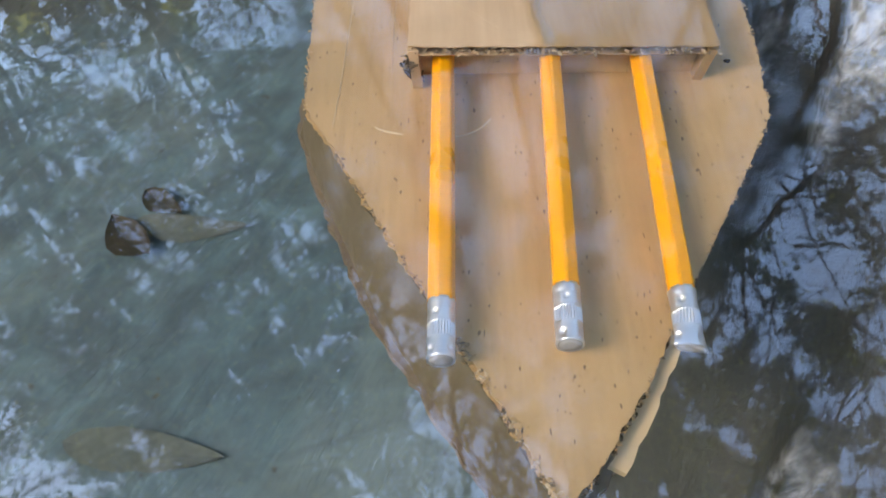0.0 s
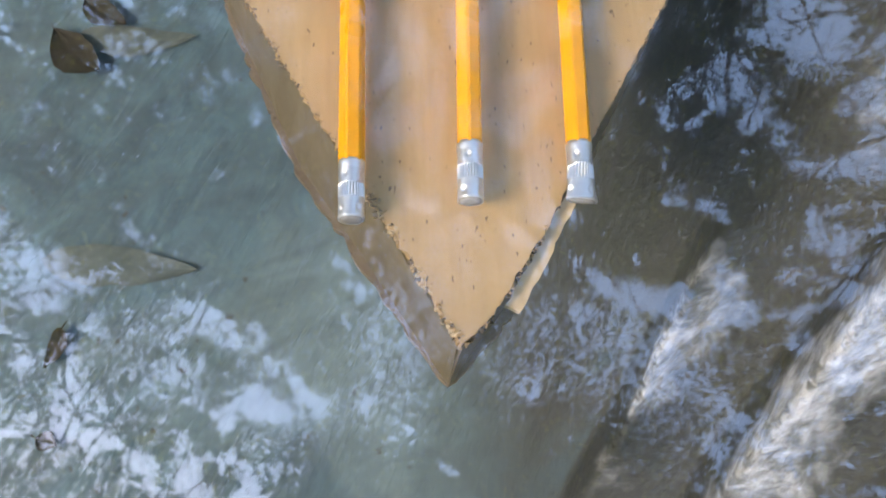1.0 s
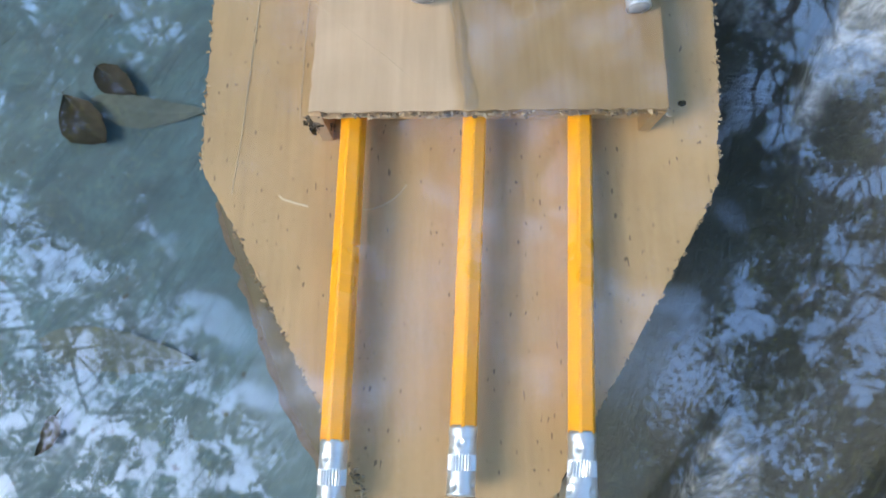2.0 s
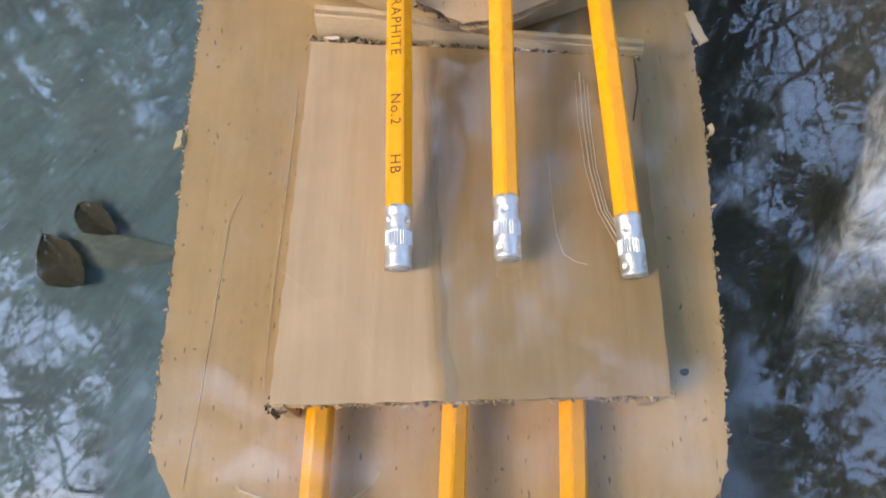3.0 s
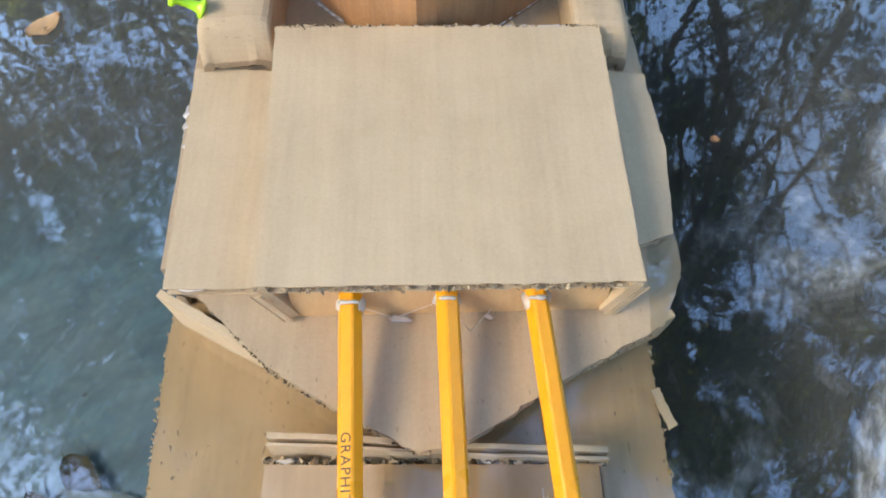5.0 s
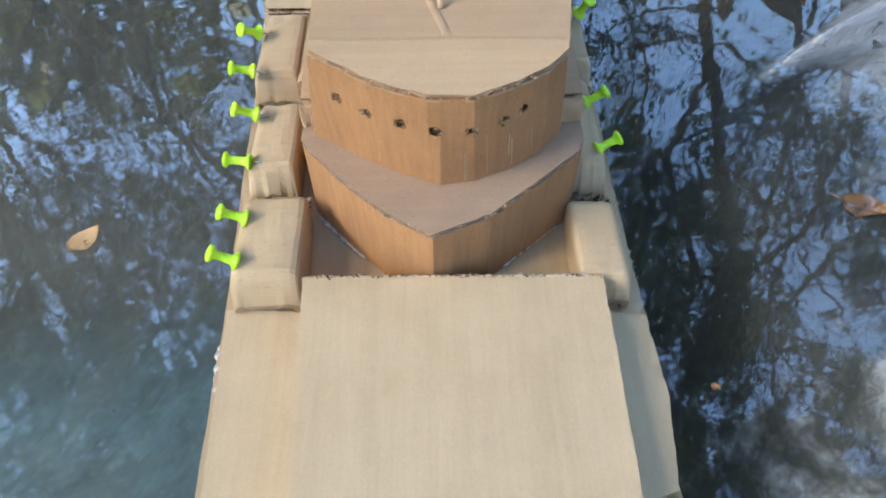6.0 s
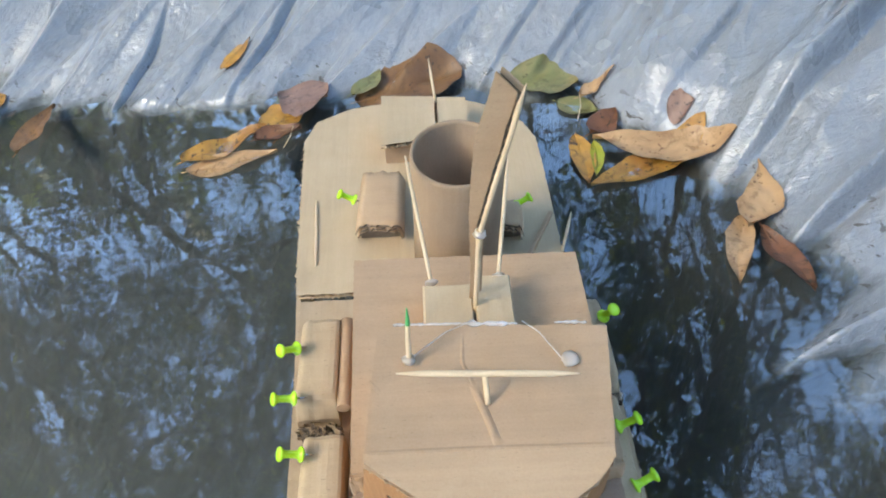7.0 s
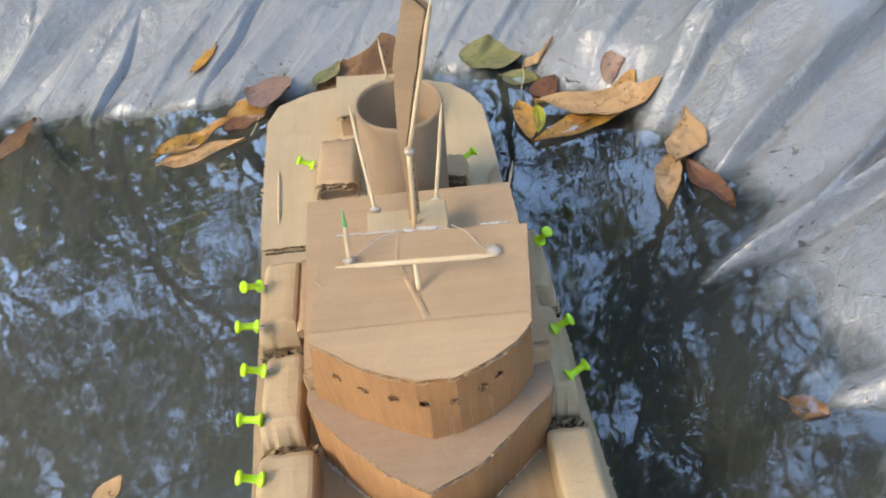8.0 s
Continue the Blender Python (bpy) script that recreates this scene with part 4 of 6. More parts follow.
frayed(on_deck([(-0.071, 0.142), (-0.072, 0.166), (-0.073, 0.205), (-0.0755, 0.25), (-0.0765, 0.29), (-0.078, 0.333)]), 230, 0.0005, 0.0009, 306, [KRAFT_WET, KRAFT, FLUTE], ship)
bm = bmesh.new()
slab(bm, ragged([(0.1036, 0.3025), (0.1067, 0.3030), (0.1100, 0.2892), (0.1074, 0.2874)], 0.0002, 311, 0.0012), lambda u, v: -0.0106 + 0.25 * (u - 0.106), lambda u, v: -0.0116 + 0.25 * (u - 0.106))
part("loose_chip", bm, KRAFT, ship, "slanting loose sliver of pale cardboard")
for c, s, sd in (((-0.0775, 0.246, -0.017), 0.0030, 312), ((0.1075, 0.252, -0.012), 0.0022, 313)):
    bm = bmesh.new()
    slab(bm, ragged([(c[0] - s * 0.35, c[1] - s), (c[0] + s * 0.4, c[1] - s * 0.8), (c[0] + s * 0.3, c[1] + s * 1.3), (c[0] - s * 0.3, c[1] + s)], 0.0003, sd, 0.0015), lambda u, v, c=c: c[2] + 0.3 * (u - c[0]), lambda u, v, c=c: c[2] - 0.0008 + 0.3 * (u - c[0]))
    part("loose_chip", bm, KRAFT, ship, "small loose chip of pale cardboard")


# hull amidships and aft, below the decks
def ring_side(pts, w0, w1, name, mat, seed):
    bm = bmesh.new()
    P = resample(pts, 0.008, False)
    sheet(bm, [(p.x, p.y, w1) for p in P], [(p.x, p.y, w0) for p in P], 0.003, 3, 0.0005, seed)
    return part(name, bm, mat, ship)


ring_side([(-0.0945, 0.851), (-0.091, 0.768), (-0.089, 0.70), (-0.083, 0.61), (-0.080, 0.524), (-0.076, 0.45), (-0.074, 0.345)], -0.05, 0.0115, "hull_side", KRAFT_LID, 11)
ring_side([(0.112, 0.34), (0.113, 0.43), (0.1145, 0.50), (0.115, 0.60), (0.108, 0.66), (0.101, 0.704), (0.101, 0.844)], -0.05, 0.0115, "hull_side", KRAFT_LID, 12)
ring_side([(0.101, 0.842), (0.093, 0.866), (0.076, 0.889), (0.045, 0.904), (-0.029, 0.903), (-0.056, 0.898), (-0.086, 0.880), (-0.0945, 0.849)], -0.05, 0.0115, "hull_side", KRAFT_LID, 13)

PLATFORM = [(-0.060, 0.334), (-0.030, 0.304), (-0.007, 0.2895), (0.0195, 0.2748), (0.034, 0.2772), (0.067, 0.2975), (0.105, 0.317), (0.1155, 0.338), (0.116, 0.39), (0.118, 0.43), (0.116, 0.52), (0.117, 0.60), (0.110, 0.66), (0.104, 0.676), (-0.084, 0.676), (-0.082, 0.60), (-0.074, 0.44), (-0.0705, 0.375), (-0.070, 0.336)]
part("platform", board(PLATFORM, 0.0130, 0.004, "v", jag=0.00025, seed=21), [KRAFT_LID, FLUTE], ship, "vee-fronted raised cardboard platform")
part("side_deck", board([(-0.0695, 0.3335), (-0.033, 0.333), (-0.036, 0.438), (-0.0735, 0.440), (-0.071, 0.385)], 0.0172, 0.004, "v", jag=0.0002, seed=22), [KRAFT, FLUTE], ship)
part("side_deck", board([(0.094, 0.345), (0.114, 0.352), (0.1185, 0.392), (0.1165, 0.432), (0.096, 0.436)], 0.0172, 0.004, "v", jag=0.0002, seed=23), [KRAFT, FLUTE], ship)


def vee_wall(a, b, seed):
    bm = bmesh.new()
    P = resample([a, b], 0.006, False)
    sheet(bm, [(p.x, p.y, 0.0088 + 0.0034 * min(1.0, abs(p.x - 0.022) / 0.085) ** 2) for p in P], [(p.x, p.y + 0.0035, deck_w(p.x, p.y) + 0.0085 * max(0.0, 1.0 - abs(p.x - 0.022) / 0.085)) for p in P], 0.003, 3, 0.0004, seed)
    return part("vee_wall", bm, KRAFT, ship)


vee_wall((-0.0735, 0.3335), (0.0205, 0.2766), 31)
vee_wall((0.0215, 0.2766), (0.110, 0.3205), 32)

AFT = [(-0.0455, 0.680), (0.075, 0.680), (0.101, 0.700), (0.1015, 0.744), (0.1015, 0.79), (0.101, 0.844), (0.093, 0.866), (0.076, 0.889), (0.045, 0.904), (0.010, 0.906), (-0.029, 0.903), (-0.056, 0.898), (-0.086, 0.880), (-0.0945, 0.851), (-0.0915, 0.768), (-0.0885, 0.700), (-0.087, 0.680)]
part("aft_deck", board(AFT, 0.0155, 0.004, "v", jag=0.00025, seed=25), [KRAFT, FLUTE], ship, "pale cardboard aft deck with a rounded stern")


def turret(name, lid, top, floor, inset, panel_v, seed, lid_mat, wall_mat, label):
    """Three-gun box: lid with folded sides, recessed front panel and a back strip."""
    f = top if callable(top) else (lambda u, v: top)
    t = part(name, board(lid, top, 0.0042, "v", jag=0.00016, seed=seed), [lid_mat, FLUTE], ship, label)
    (l0, v0), (r0, v1), (r1, v2), (l1, v3) = lid
    for (ua, va), (ub, vb), sgn in (((l1, v3), (l0, v0), 1), ((r0, v1), (r1, v2), -1)):
        bm = bmesh.new()
        P = resample([(ua, va), (ub, vb)], 0.008, False)
        sheet(bm, [(p.x, p.y, f(p.x, p.y) - 0.0024) for p in P], [(p.x + sgn * inset, p.y, floor) for p in P], 0.0035, 3, 0.0002, seed + 3)
        part("side_wall", bm, lid_mat, t)
    bm = bmesh.new()
    P = resample([(l0 + inset + 0.001, panel_v), (r0 - inset - 0.001, panel_v)], 0.008, False)
    sheet(bm, [(p.x, p.y + 0.003, f(p.x, p.y) - 0.004) for p in P], [(p.x, p.y, floor) for p in P], 0.0035, 3, 0.0002, seed + 4)
    part("front_panel", bm, wall_mat, t, "plain tan front panel")
    return t


turret_a = turret("gun_turret", [(-0.034, 0.152), (0.077, 0.156), (0.0795, 0.2733), (-0.0318, 0.2762)], lambda u, v: 0.0031 - 0.0284 * (v - 0.153), -0.0165, 0.002, 0.160, 41, KRAFT_HALF, KRAFT_WET, "low cardboard gun turret half awash")
bm = bmesh.new()
P = resample([(-0.0302, 0.2779), (0.0815, 0.2716)], 0.006, False)
def strip_top(u):
    return 0.0078 - 0.0052 * max(0.0, min(1.0, (u + 0.012) / 0.05))


sheet(bm, [(p.x, p.y + 0.0022, strip_top(p.x)) for p in P], [(p.x, p.y + 0.0022, -0.014) for p in P], 0.0010, 3, 0.0004, 7)
sheet(bm, [(p.x, p.y + 0.0046, strip_top(p.x) + 0.0006) for p in P], [(p.x, p.y + 0.0046, -0.014) for p in P], 0.0018, 3, 0.0004, 8)
part("back_strip", bm, KRAFT, turret_a, "split back strip with a dark gap")
turret_b = turret("gun_turret", [(-0.0325, 0.323), (0.094, 0.322), (0.0955, 0.441), (-0.0365, 0.444)], 0.0360, 0.0135, 0.008, 0.3235, 51, KRAFT, KRAFT_PANEL, "clean pale cardboard gun turret on the platform")

frayed([(-0.034, 0.1525, 0.0012), (0.077, 0.1560, 0.0012)], 220, 0.0005, 0.0009, 321, [KRAFT, FLUTE, PLY], turret_a)
frayed([(-0.034, 0.1530, -0.002), (-0.033, 0.1545, -0.010), (-0.030, 0.1560, -0.014)], 90, 0.0011, 0.0015, 322, [PLY, DARK], turret_a)
frayed([(0.077, 0.1565, -0.002), (0.076, 0.1580, -0.010), (0.073, 0.1600, -0.014)], 90, 0.0011, 0.0015, 323, [PLY, DARK], turret_a)
frayed([(-0.031, 0.2776, -0.001), (0.081, 0.2738, -0.001)], 240, 0.0006, 0.0012, 324, [KRAFT, DARK, PLY], turret_a)
frayed([(-0.0325, 0.3228, 0.0345), (0.094, 0.3218, 0.0345)], 170, 0.0004, 0.0009, 325, [KRAFT, FLUTE, FLUTE, PLY], turret_b)
frayed([(-0.0365, 0.4440, 0.0362), (0.0955, 0.4410, 0.0362)], 330, 0.0004, 0.0009, 326, [FLUTE, PLY, KRAFT, KRAFT, DARK], turret_b)
frayed([(-0.0315, 0.324, 0.033), (-0.026, 0.325, 0.020)], 40, 0.0004, 0.0008, 327, [KRAFT, FLUTE], turret_b)
frayed([(0.093, 0.323, 0.033), (0.0865, 0.324, 0.020)], 40, 0.0004, 0.0008, 328, [KRAFT, FLUTE], turret_b)
for u0, u1 in ((-0.0325, -0.0245), (0.094, 0.086)):
    # open end of the folded side: two liners with the fluting between them
    out = -1 if u0 < 0 else 1
    wave = [(u0 + (u1 - u0) * t / 24 + out * 0.0010 * (1 if t % 2 else -1), 0.3212, 0.0330 - 0.0190 * t / 24) for t in range(25)]
    part("fluting", thread(bmesh.new(), wave, 0.00028), KRAFT, turret_b, "pale zigzag fluting at the open end")
    for o in (-0.0017, 0.0017):
        part("liner_edge", thread(bmesh.new(), [(u0 + o, 0.3212, 0.0330), (u0 * 0.5 + u1 * 0.5 + o, 0.3214, 0.0235), (u1 + o, 0.3212, 0.0140)], 0.00035), KRAFT, turret_b)

frayed([(-0.058, 0.3325, 0.0115), (-0.030, 0.3035, 0.0115), (-0.007, 0.2890, 0.0115), (0.0195, 0.2745, 0.0115)], 150, 0.0002, 0.0005, 329, [PLY, PLY, DARK], ship)
frayed([(0.022, 0.2750, 0.0110), (0.067, 0.2970, 0.0110), (0.105, 0.3165, 0.0110)], 90, 0.0003, 0.0006, 330, [PLY, FLUTE, KRAFT], ship)
frayed([(-0.084, 0.6780, 0.0145), (0.075, 0.6780, 0.0145)], 120, 0.0005, 0.0010, 331, [PLY, KRAFT], ship)
frayed([(-0.0275, 0.8098, 0.0385), (0.0415, 0.8180, 0.0385)], 120, 0.0005, 0.0008, 332, [PLY, KRAFT], ship)
frayed([(-0.0945, 0.851, 0.0140), (-0.0915, 0.768, 0.0140), (-0.087, 0.680, 0.0140)], 200, 0.0007, 0.0011, 333, [KRAFT, KRAFT, FLUTE], ship)
frayed([(-0.084, 0.676, 0.0115), (-0.082, 0.60, 0.0115), (-0.074, 0.44, 0.0115)], 220, 0.0007, 0.0011, 334, [KRAFT, FLUTE], ship)
frayed([(0.118, 0.43, 0.0115), (0.116, 0.52, 0.0115), (0.117, 0.60, 0.0115)], 160, 0.0006, 0.0010, 335, [KRAFT, FLUTE], ship)
# curved creases on the awash lid, dried glue beside a pencil, water lines on the foredeck
def lid_w(v):
    return 0.0031 - 0.0284 * (v - 0.153)


FILM = simple("film_edge", (0.50, 0.375, 0.22), 0.45, 0.15, 300, spec=0.5)
for pts, r in (([(0.0468, 0.2330), (0.0470, 0.2150), (0.0478, 0.2050), (0.0495, 0.1985), (0.0530, 0.1960), (0.0565, 0.1952)], 0.00018), ([(-0.0346, 0.1917), (-0.0220, 0.1810), (-0.0112, 0.1724), (-0.0017, 0.1632)], 0.00006)):
    part("crease", thread(bmesh.new(), [(u, v, lid_w(v) + 0.00008) for u, v in pts], r), FILM, turret_a, "raised curved crease line")
for k, (d, r) in enumerate(((0.0, 0.00020), (0.0013, 0.00012), (0.0024, 0.00016), (-0.0016, 0.00010))):
    part("glue_line", thread(bmesh.new(), [(0.0592 + d, 0.266 - 2 * abs(d), lid_w(0.266) + 0.0001), (0.0590 + d, 0.246, lid_w(0.246) + 0.0002), (0.0598 + d * 0.9, 0.228, lid_w(0.228) + 0.0003), (0.0622 + d * 0.8, 0.213, lid_w(0.213) + 0.0005), (0.0668 + d * 0.5, 0.2025 + d, lid_w(0.2025) + 0.0008)], r), GLUE, turret_a, "dried streak of clear glue")
part("slit", thread(bmesh.new(), [(0.0788, 0.2725, lid_w(0.2725)), (0.0786, 0.2600, lid_w(0.26)), (0.0758, 0.2470, lid_w(0.247))], 0.00028), DARK, turret_a, "dark slit in the lid paper")
# meniscus highlights on the water film, put in as pale opaque strands
for pts, r in (([(-0.0535, 0.2260), (-0.0567, 0.2168), (-0.0573, 0.1951), (-0.0590, 0.1512), (-0.0603, 0.1330)], 0.00018), ([(-0.0380, 0.2640), (-0.0390, 0.2200), (-0.0400, 0.1900), (-0.0400, 0.1600)], 0.00018),
               ([(-0.0193, 0.1279), (-0.0150, 0.1281), (-0.0117, 0.1294), (-0.0085, 0.1314), (-0.0062, 0.1336), (-0.0042, 0.1366)], 0.00028), ([(-0.0450, 0.1328), (-0.0440, 0.1315), (-0.0395, 0.1300), (-0.0354, 0.1289)], 0.00042)):
    part("film_line", thread(bmesh.new(), [(u, v, deck_w(u, v) + 0.0001) for u, v in pts], r), FILM, ship, "pale strand with a meniscus highlight in its colour")
part("stain", blob(bmesh.new(), (0.0875, 0.1664, deck_w(0.0875, 0.1664) - 0.0002), 0.0016, 5, 0.3), DARK, ship, "dark round stain on the foredeck")

# superstructure
TIER1 = [(-0.038, 0.500), (-0.034, 0.494), (-0.019, 0.4755), (0.001, 0.4555), (0.021, 0.4425), (0.046, 0.4535), (0.069, 0.473), (0.087, 0.489), (0.091, 0.497), (0.091, 0.56), (-0.038, 0.56)]
part("lower_bridge_deck", board(TIER1, 0.065, 0.0035, "v", jag=0.00016, seed=61), [KRAFT_DUSTY, KRAFT_ROOF], ship, "dusty brown lower bridge deck")
bm = bmesh.new()
P = resample(TIER1[:9], 0.004, False)
sheet(bm, [(p.x, p.y + 0.0006, 0.0618) for p in P], [(p.x * 1.0, p.y + 0.003, 0.0128) for p in P], 0.003, 4, 0.0003, 62)
part("lower_bridge_wall", bm, KRAFT_WALL, ship, "orange-brown bowed bridge wall")
ring_side([(-0.036, 0.645), (-0.037, 0.56), (-0.038, 0.512)], 0.0125, 0.0755, "bridge_side", KRAFT_WALL, 63)
ring_side([(-0.038, 0.5125), (-0.038, 0.502)], 0.0125, 0.0618, "bridge_side", KRAFT_WALL, 66)
ring_side([(0.091, 0.497), (0.091, 0.5125)], 0.0125, 0.0618, "bridge_side", KRAFT_WALL, 67)
ring_side([(0.091, 0.512), (0.091, 0.56), (0.090, 0.645)], 0.0125, 0.0755, "bridge_side", KRAFT_WALL, 64)
ring_side([(0.090, 0.645), (-0.036, 0.645)], 0.0125, 0.0755, "bridge_side", KRAFT_WALL, 65)

T2B = [(-0.033, 0.5045), (-0.010, 0.488), (0.008, 0.4775), (0.025, 0.470), (0.040, 0.4725), (0.055, 0.479), (0.070, 0.489), (0.081, 0.503)]
T2T = [(-0.0275, 0.495), (-0.005, 0.4785), (0.008, 0.4715), (0.020, 0.467), (0.038, 0.466), (0.055, 0.4735), (0.068, 0.482), (0.0765, 0.492)]
HOLES = [(0.118, 0.33), (0.24, 0.35), (0.365, 0.34), (0.484, 0.34), (0.60, 0.34), (0.715, 0.33), (0.79, 0.28)]


def upper_wall():
    tp = resample(T2T, 0.00036, False)
    n = len(tp)
    bt = resample(T2B, 0.0001, False)
    bt = [bt[round(i * (len(bt) - 1) / (n - 1))] for i in range(n)]
    bm = bmesh.new()
    rows = 124
    outer, inner = [], []
    for r in range(rows + 1):
        a, b = [], []
        for i in range(n):
            q = Vector((tp[i].x, tp[i].y, 0.1150)).lerp(Vector((bt[i].x, bt[i].y, 0.065)), r / rows)
            a.append(bm.verts.new(q))
            b.append(bm.verts.new(q + Vector((0, 0.0032, 0))))
        outer.append(a)
        inner.append(b)
    def open_at(r, i):
        for k, (hx, hy) in enumerate(HOLES):
            dx, dy = (i + 0.5) / n - hx, (r + 0.5) / rows - hy
            rr = (0.018, 0.013, 0.018, 0.021, 0.012, 0.015, 0.015)[k] * (1.12 + 0.55 * noise.noise(Vector((i * 0.16, r * 0.16, k * 7.3))))
            if (dx * 1.05) ** 2 + (dy * 0.46) ** 2 < rr ** 2:
                return True
        return False
    for r in range(rows):
        for i in range(n - 1):
            if not open_at(r, i):
                bm.faces.new((outer[r][i], outer[r + 1][i], outer[r + 1][i + 1], outer[r][i + 1]))
                bm.faces.new((inner[r][i], inner[r][i + 1], inner[r + 1][i + 1], inner[r + 1][i]))
    for g, h in ((outer, inner),):
        for i in range(n - 1):
            bm.faces.new((g[0][i], g[0][i + 1], h[0][i + 1], h[0][i]))
    wall = part("upper_bridge_wall", bm, KRAFT_WALL, ship, "orange-brown bowed wall with seven punched portholes")
    tn = len(tp) - 1
    for k, (f, a, b) in enumerate(((0.50, 0.55, 0.98), (0.57, 0.50, 0.90), (0.585, 0.62, 0.97), (0.655, 0.45, 0.93), (0.735, 0.52, 0.80), (0.75, 0.60, 0.96), (0.83, 0.48, 0.90), (0.28, 0.70, 0.95))):
        i = int(f * tn)
        ends = [Vector((tp[i].x, tp[i].y, 0.1150)).lerp(Vector((bt[i].x, bt[i].y, 0.065)), q) for q in (a, b)]
        part("torn_ridge", thread(bmesh.new(), [(p.x + 0.0004 * math.sin(k * 2 + n_), p.y - 0.00005, p.z) for n_, p in enumerate(ends)], 0.00016 + 0.00012 * (k % 3)), KRAFT_BROW, wall, "torn paper ridge")
    for k, (hx, hy) in enumerate(HOLES):
        ring = []
        for q in range(13):
            a = q * math.pi / 6
            i = min(tn, max(0, int((hx + 0.018 * math.cos(a)) * n)))
            f = hy + 0.040 * math.sin(a)
            p = Vector((tp[i].x, tp[i].y, 0.1150)).lerp(Vector((bt[i].x, bt[i].y, 0.065)), f)
            ring.append((p.x, p.y - 0.0003, p.z))
        frayed(ring, 22, 0.0003, 0.0007, 400 + k, [KRAFT_WALL, KRAFT_BROW, PLY], wall, "torn paper rim of a porthole")
    return wall


upper_wall()
frayed([(u, v - 0.0003, 0.0645) for u, v in TIER1[1:8]], 240, 0.0003, 0.0007, 411, [KRAFT_BROW, KRAFT_DUSTY, KRAFT_ROOF], ship)
frayed([(u, v - 0.0002, 0.1170) for u, v in T2T], 200, 0.0003, 0.0006, 412, [KRAFT_BROW, KRAFT_ROOF, KRAFT_BROW], ship)
part("bridge_roof", board([(-0.0275, 0.4965), (0.0770, 0.4945), (0.0870, 0.5600), (-0.0220, 0.5670)], 0.1190, 0.0035, "u", jag=0.00016, seed=66), [KRAFT_ROOF, FLUTE], ship, "creased brown bridge roof")
part("roof_brow", board(T2T + [(0.0771, 0.4975), (-0.0275, 0.4995)], lambda u, v: 0.11915 + 0.05 * (v - 0.497), 0.0035, "u", jag=0.00016, seed=60), [KRAFT_BROW, KRAFT_ROOF], ship, "folded-down paler front of the bridge roof")
def fold_ridge(pts, half, height):
    """A low fold in paper: a ridge that is steeper on one side and fades at its ends."""
    bm = bmesh.new()
    P = resample(pts, 0.0012, False)
    prev = None
    for i, p in enumerate(P):
        d = (P[min(i + 1, len(P) - 1)] - P[max(0, i - 1)]).normalized()
        side = Vector((d.y, -d.x, 0))
        k = min(1.0, i / 5 + 0.05, (len(P) - 1 - i) / 5 + 0.05) * (1 + 0.35 * noise.noise(p * 180))
        cur = [bm.verts.new(p + side * half * o + Vector((0, 0, height * k * h + 0.00012))) for o, h in ((-1.6, -0.4), (-0.8, 0.45), (-0.1, 1.0), (0.35, 0.5), (0.6, -0.4))]
        if prev:
            for a in range(4):
                bm.faces.new((prev[a], prev[a + 1], cur[a + 1], cur[a])).smooth = True
        prev = cur
    bmesh.ops.recalc_face_normals(bm, faces=bm.faces[:])
    return bm


for pts, half, height in (([(0.0173, 0.5600, 0.1190), (0.0165, 0.5427, 0.1190), (0.0218, 0.5267, 0.1190)], 0.0010, 0.0004), ([(0.0200, 0.5300, 0.1190), (0.0262, 0.5080, 0.1190), (0.0281, 0.5000, 0.1190)], 0.0022, 0.0012), ([(-0.0260, 0.5353, 0.1190), (-0.0213, 0.5291, 0.1190)], 0.0009, 0.0006),
                          ([(-0.0270, 0.4990, 0.1190), (0.0200, 0.4985, 0.1190), (0.0768, 0.4968, 0.1190)], 0.0012, 0.0005)):
    part("crease", fold_ridge(pts, half, height), KRAFT_ROOF, ship, "raised crease in the roof paper")
for tp, bt, sd in (([(-0.022, 0.567), (-0.0275, 0.4955)], [(-0.0285, 0.567), (-0.0330, 0.5040)], 67), ([(0.0765, 0.4925), (0.087, 0.560)], [(0.0810, 0.5020), (0.0900, 0.560)], 68), ([(0.087, 0.5605), (-0.022, 0.5665)], [(0.0900, 0.5605), (-0.0285, 0.5665)], 69)):
    bm = bmesh.new()
    sheet(bm, [(p.x, p.y, 0.1152) for p in resample(tp, 0.012, False)], [(p.x, p.y, 0.065) for p in [Vector(bt[0]).lerp(Vector(bt[1]), i / (len(resample(tp, 0.012, False)) - 1)) for i in range(len(resample(tp, 0.012, False)))]], 0.003, 3, 0.0002, sd)
    part("upper_bridge_side", bm, KRAFT_ROOF, ship)
part("aft_roof", board([(-0.0375, 0.512), (0.0905, 0.512), (0.092, 0.647), (-0.0400, 0.649)], 0.0795, 0.0038, "u", jag=0.00016, seed=70), [KRAFT_ROOF, FLUTE], ship, "flat brown aft roof")


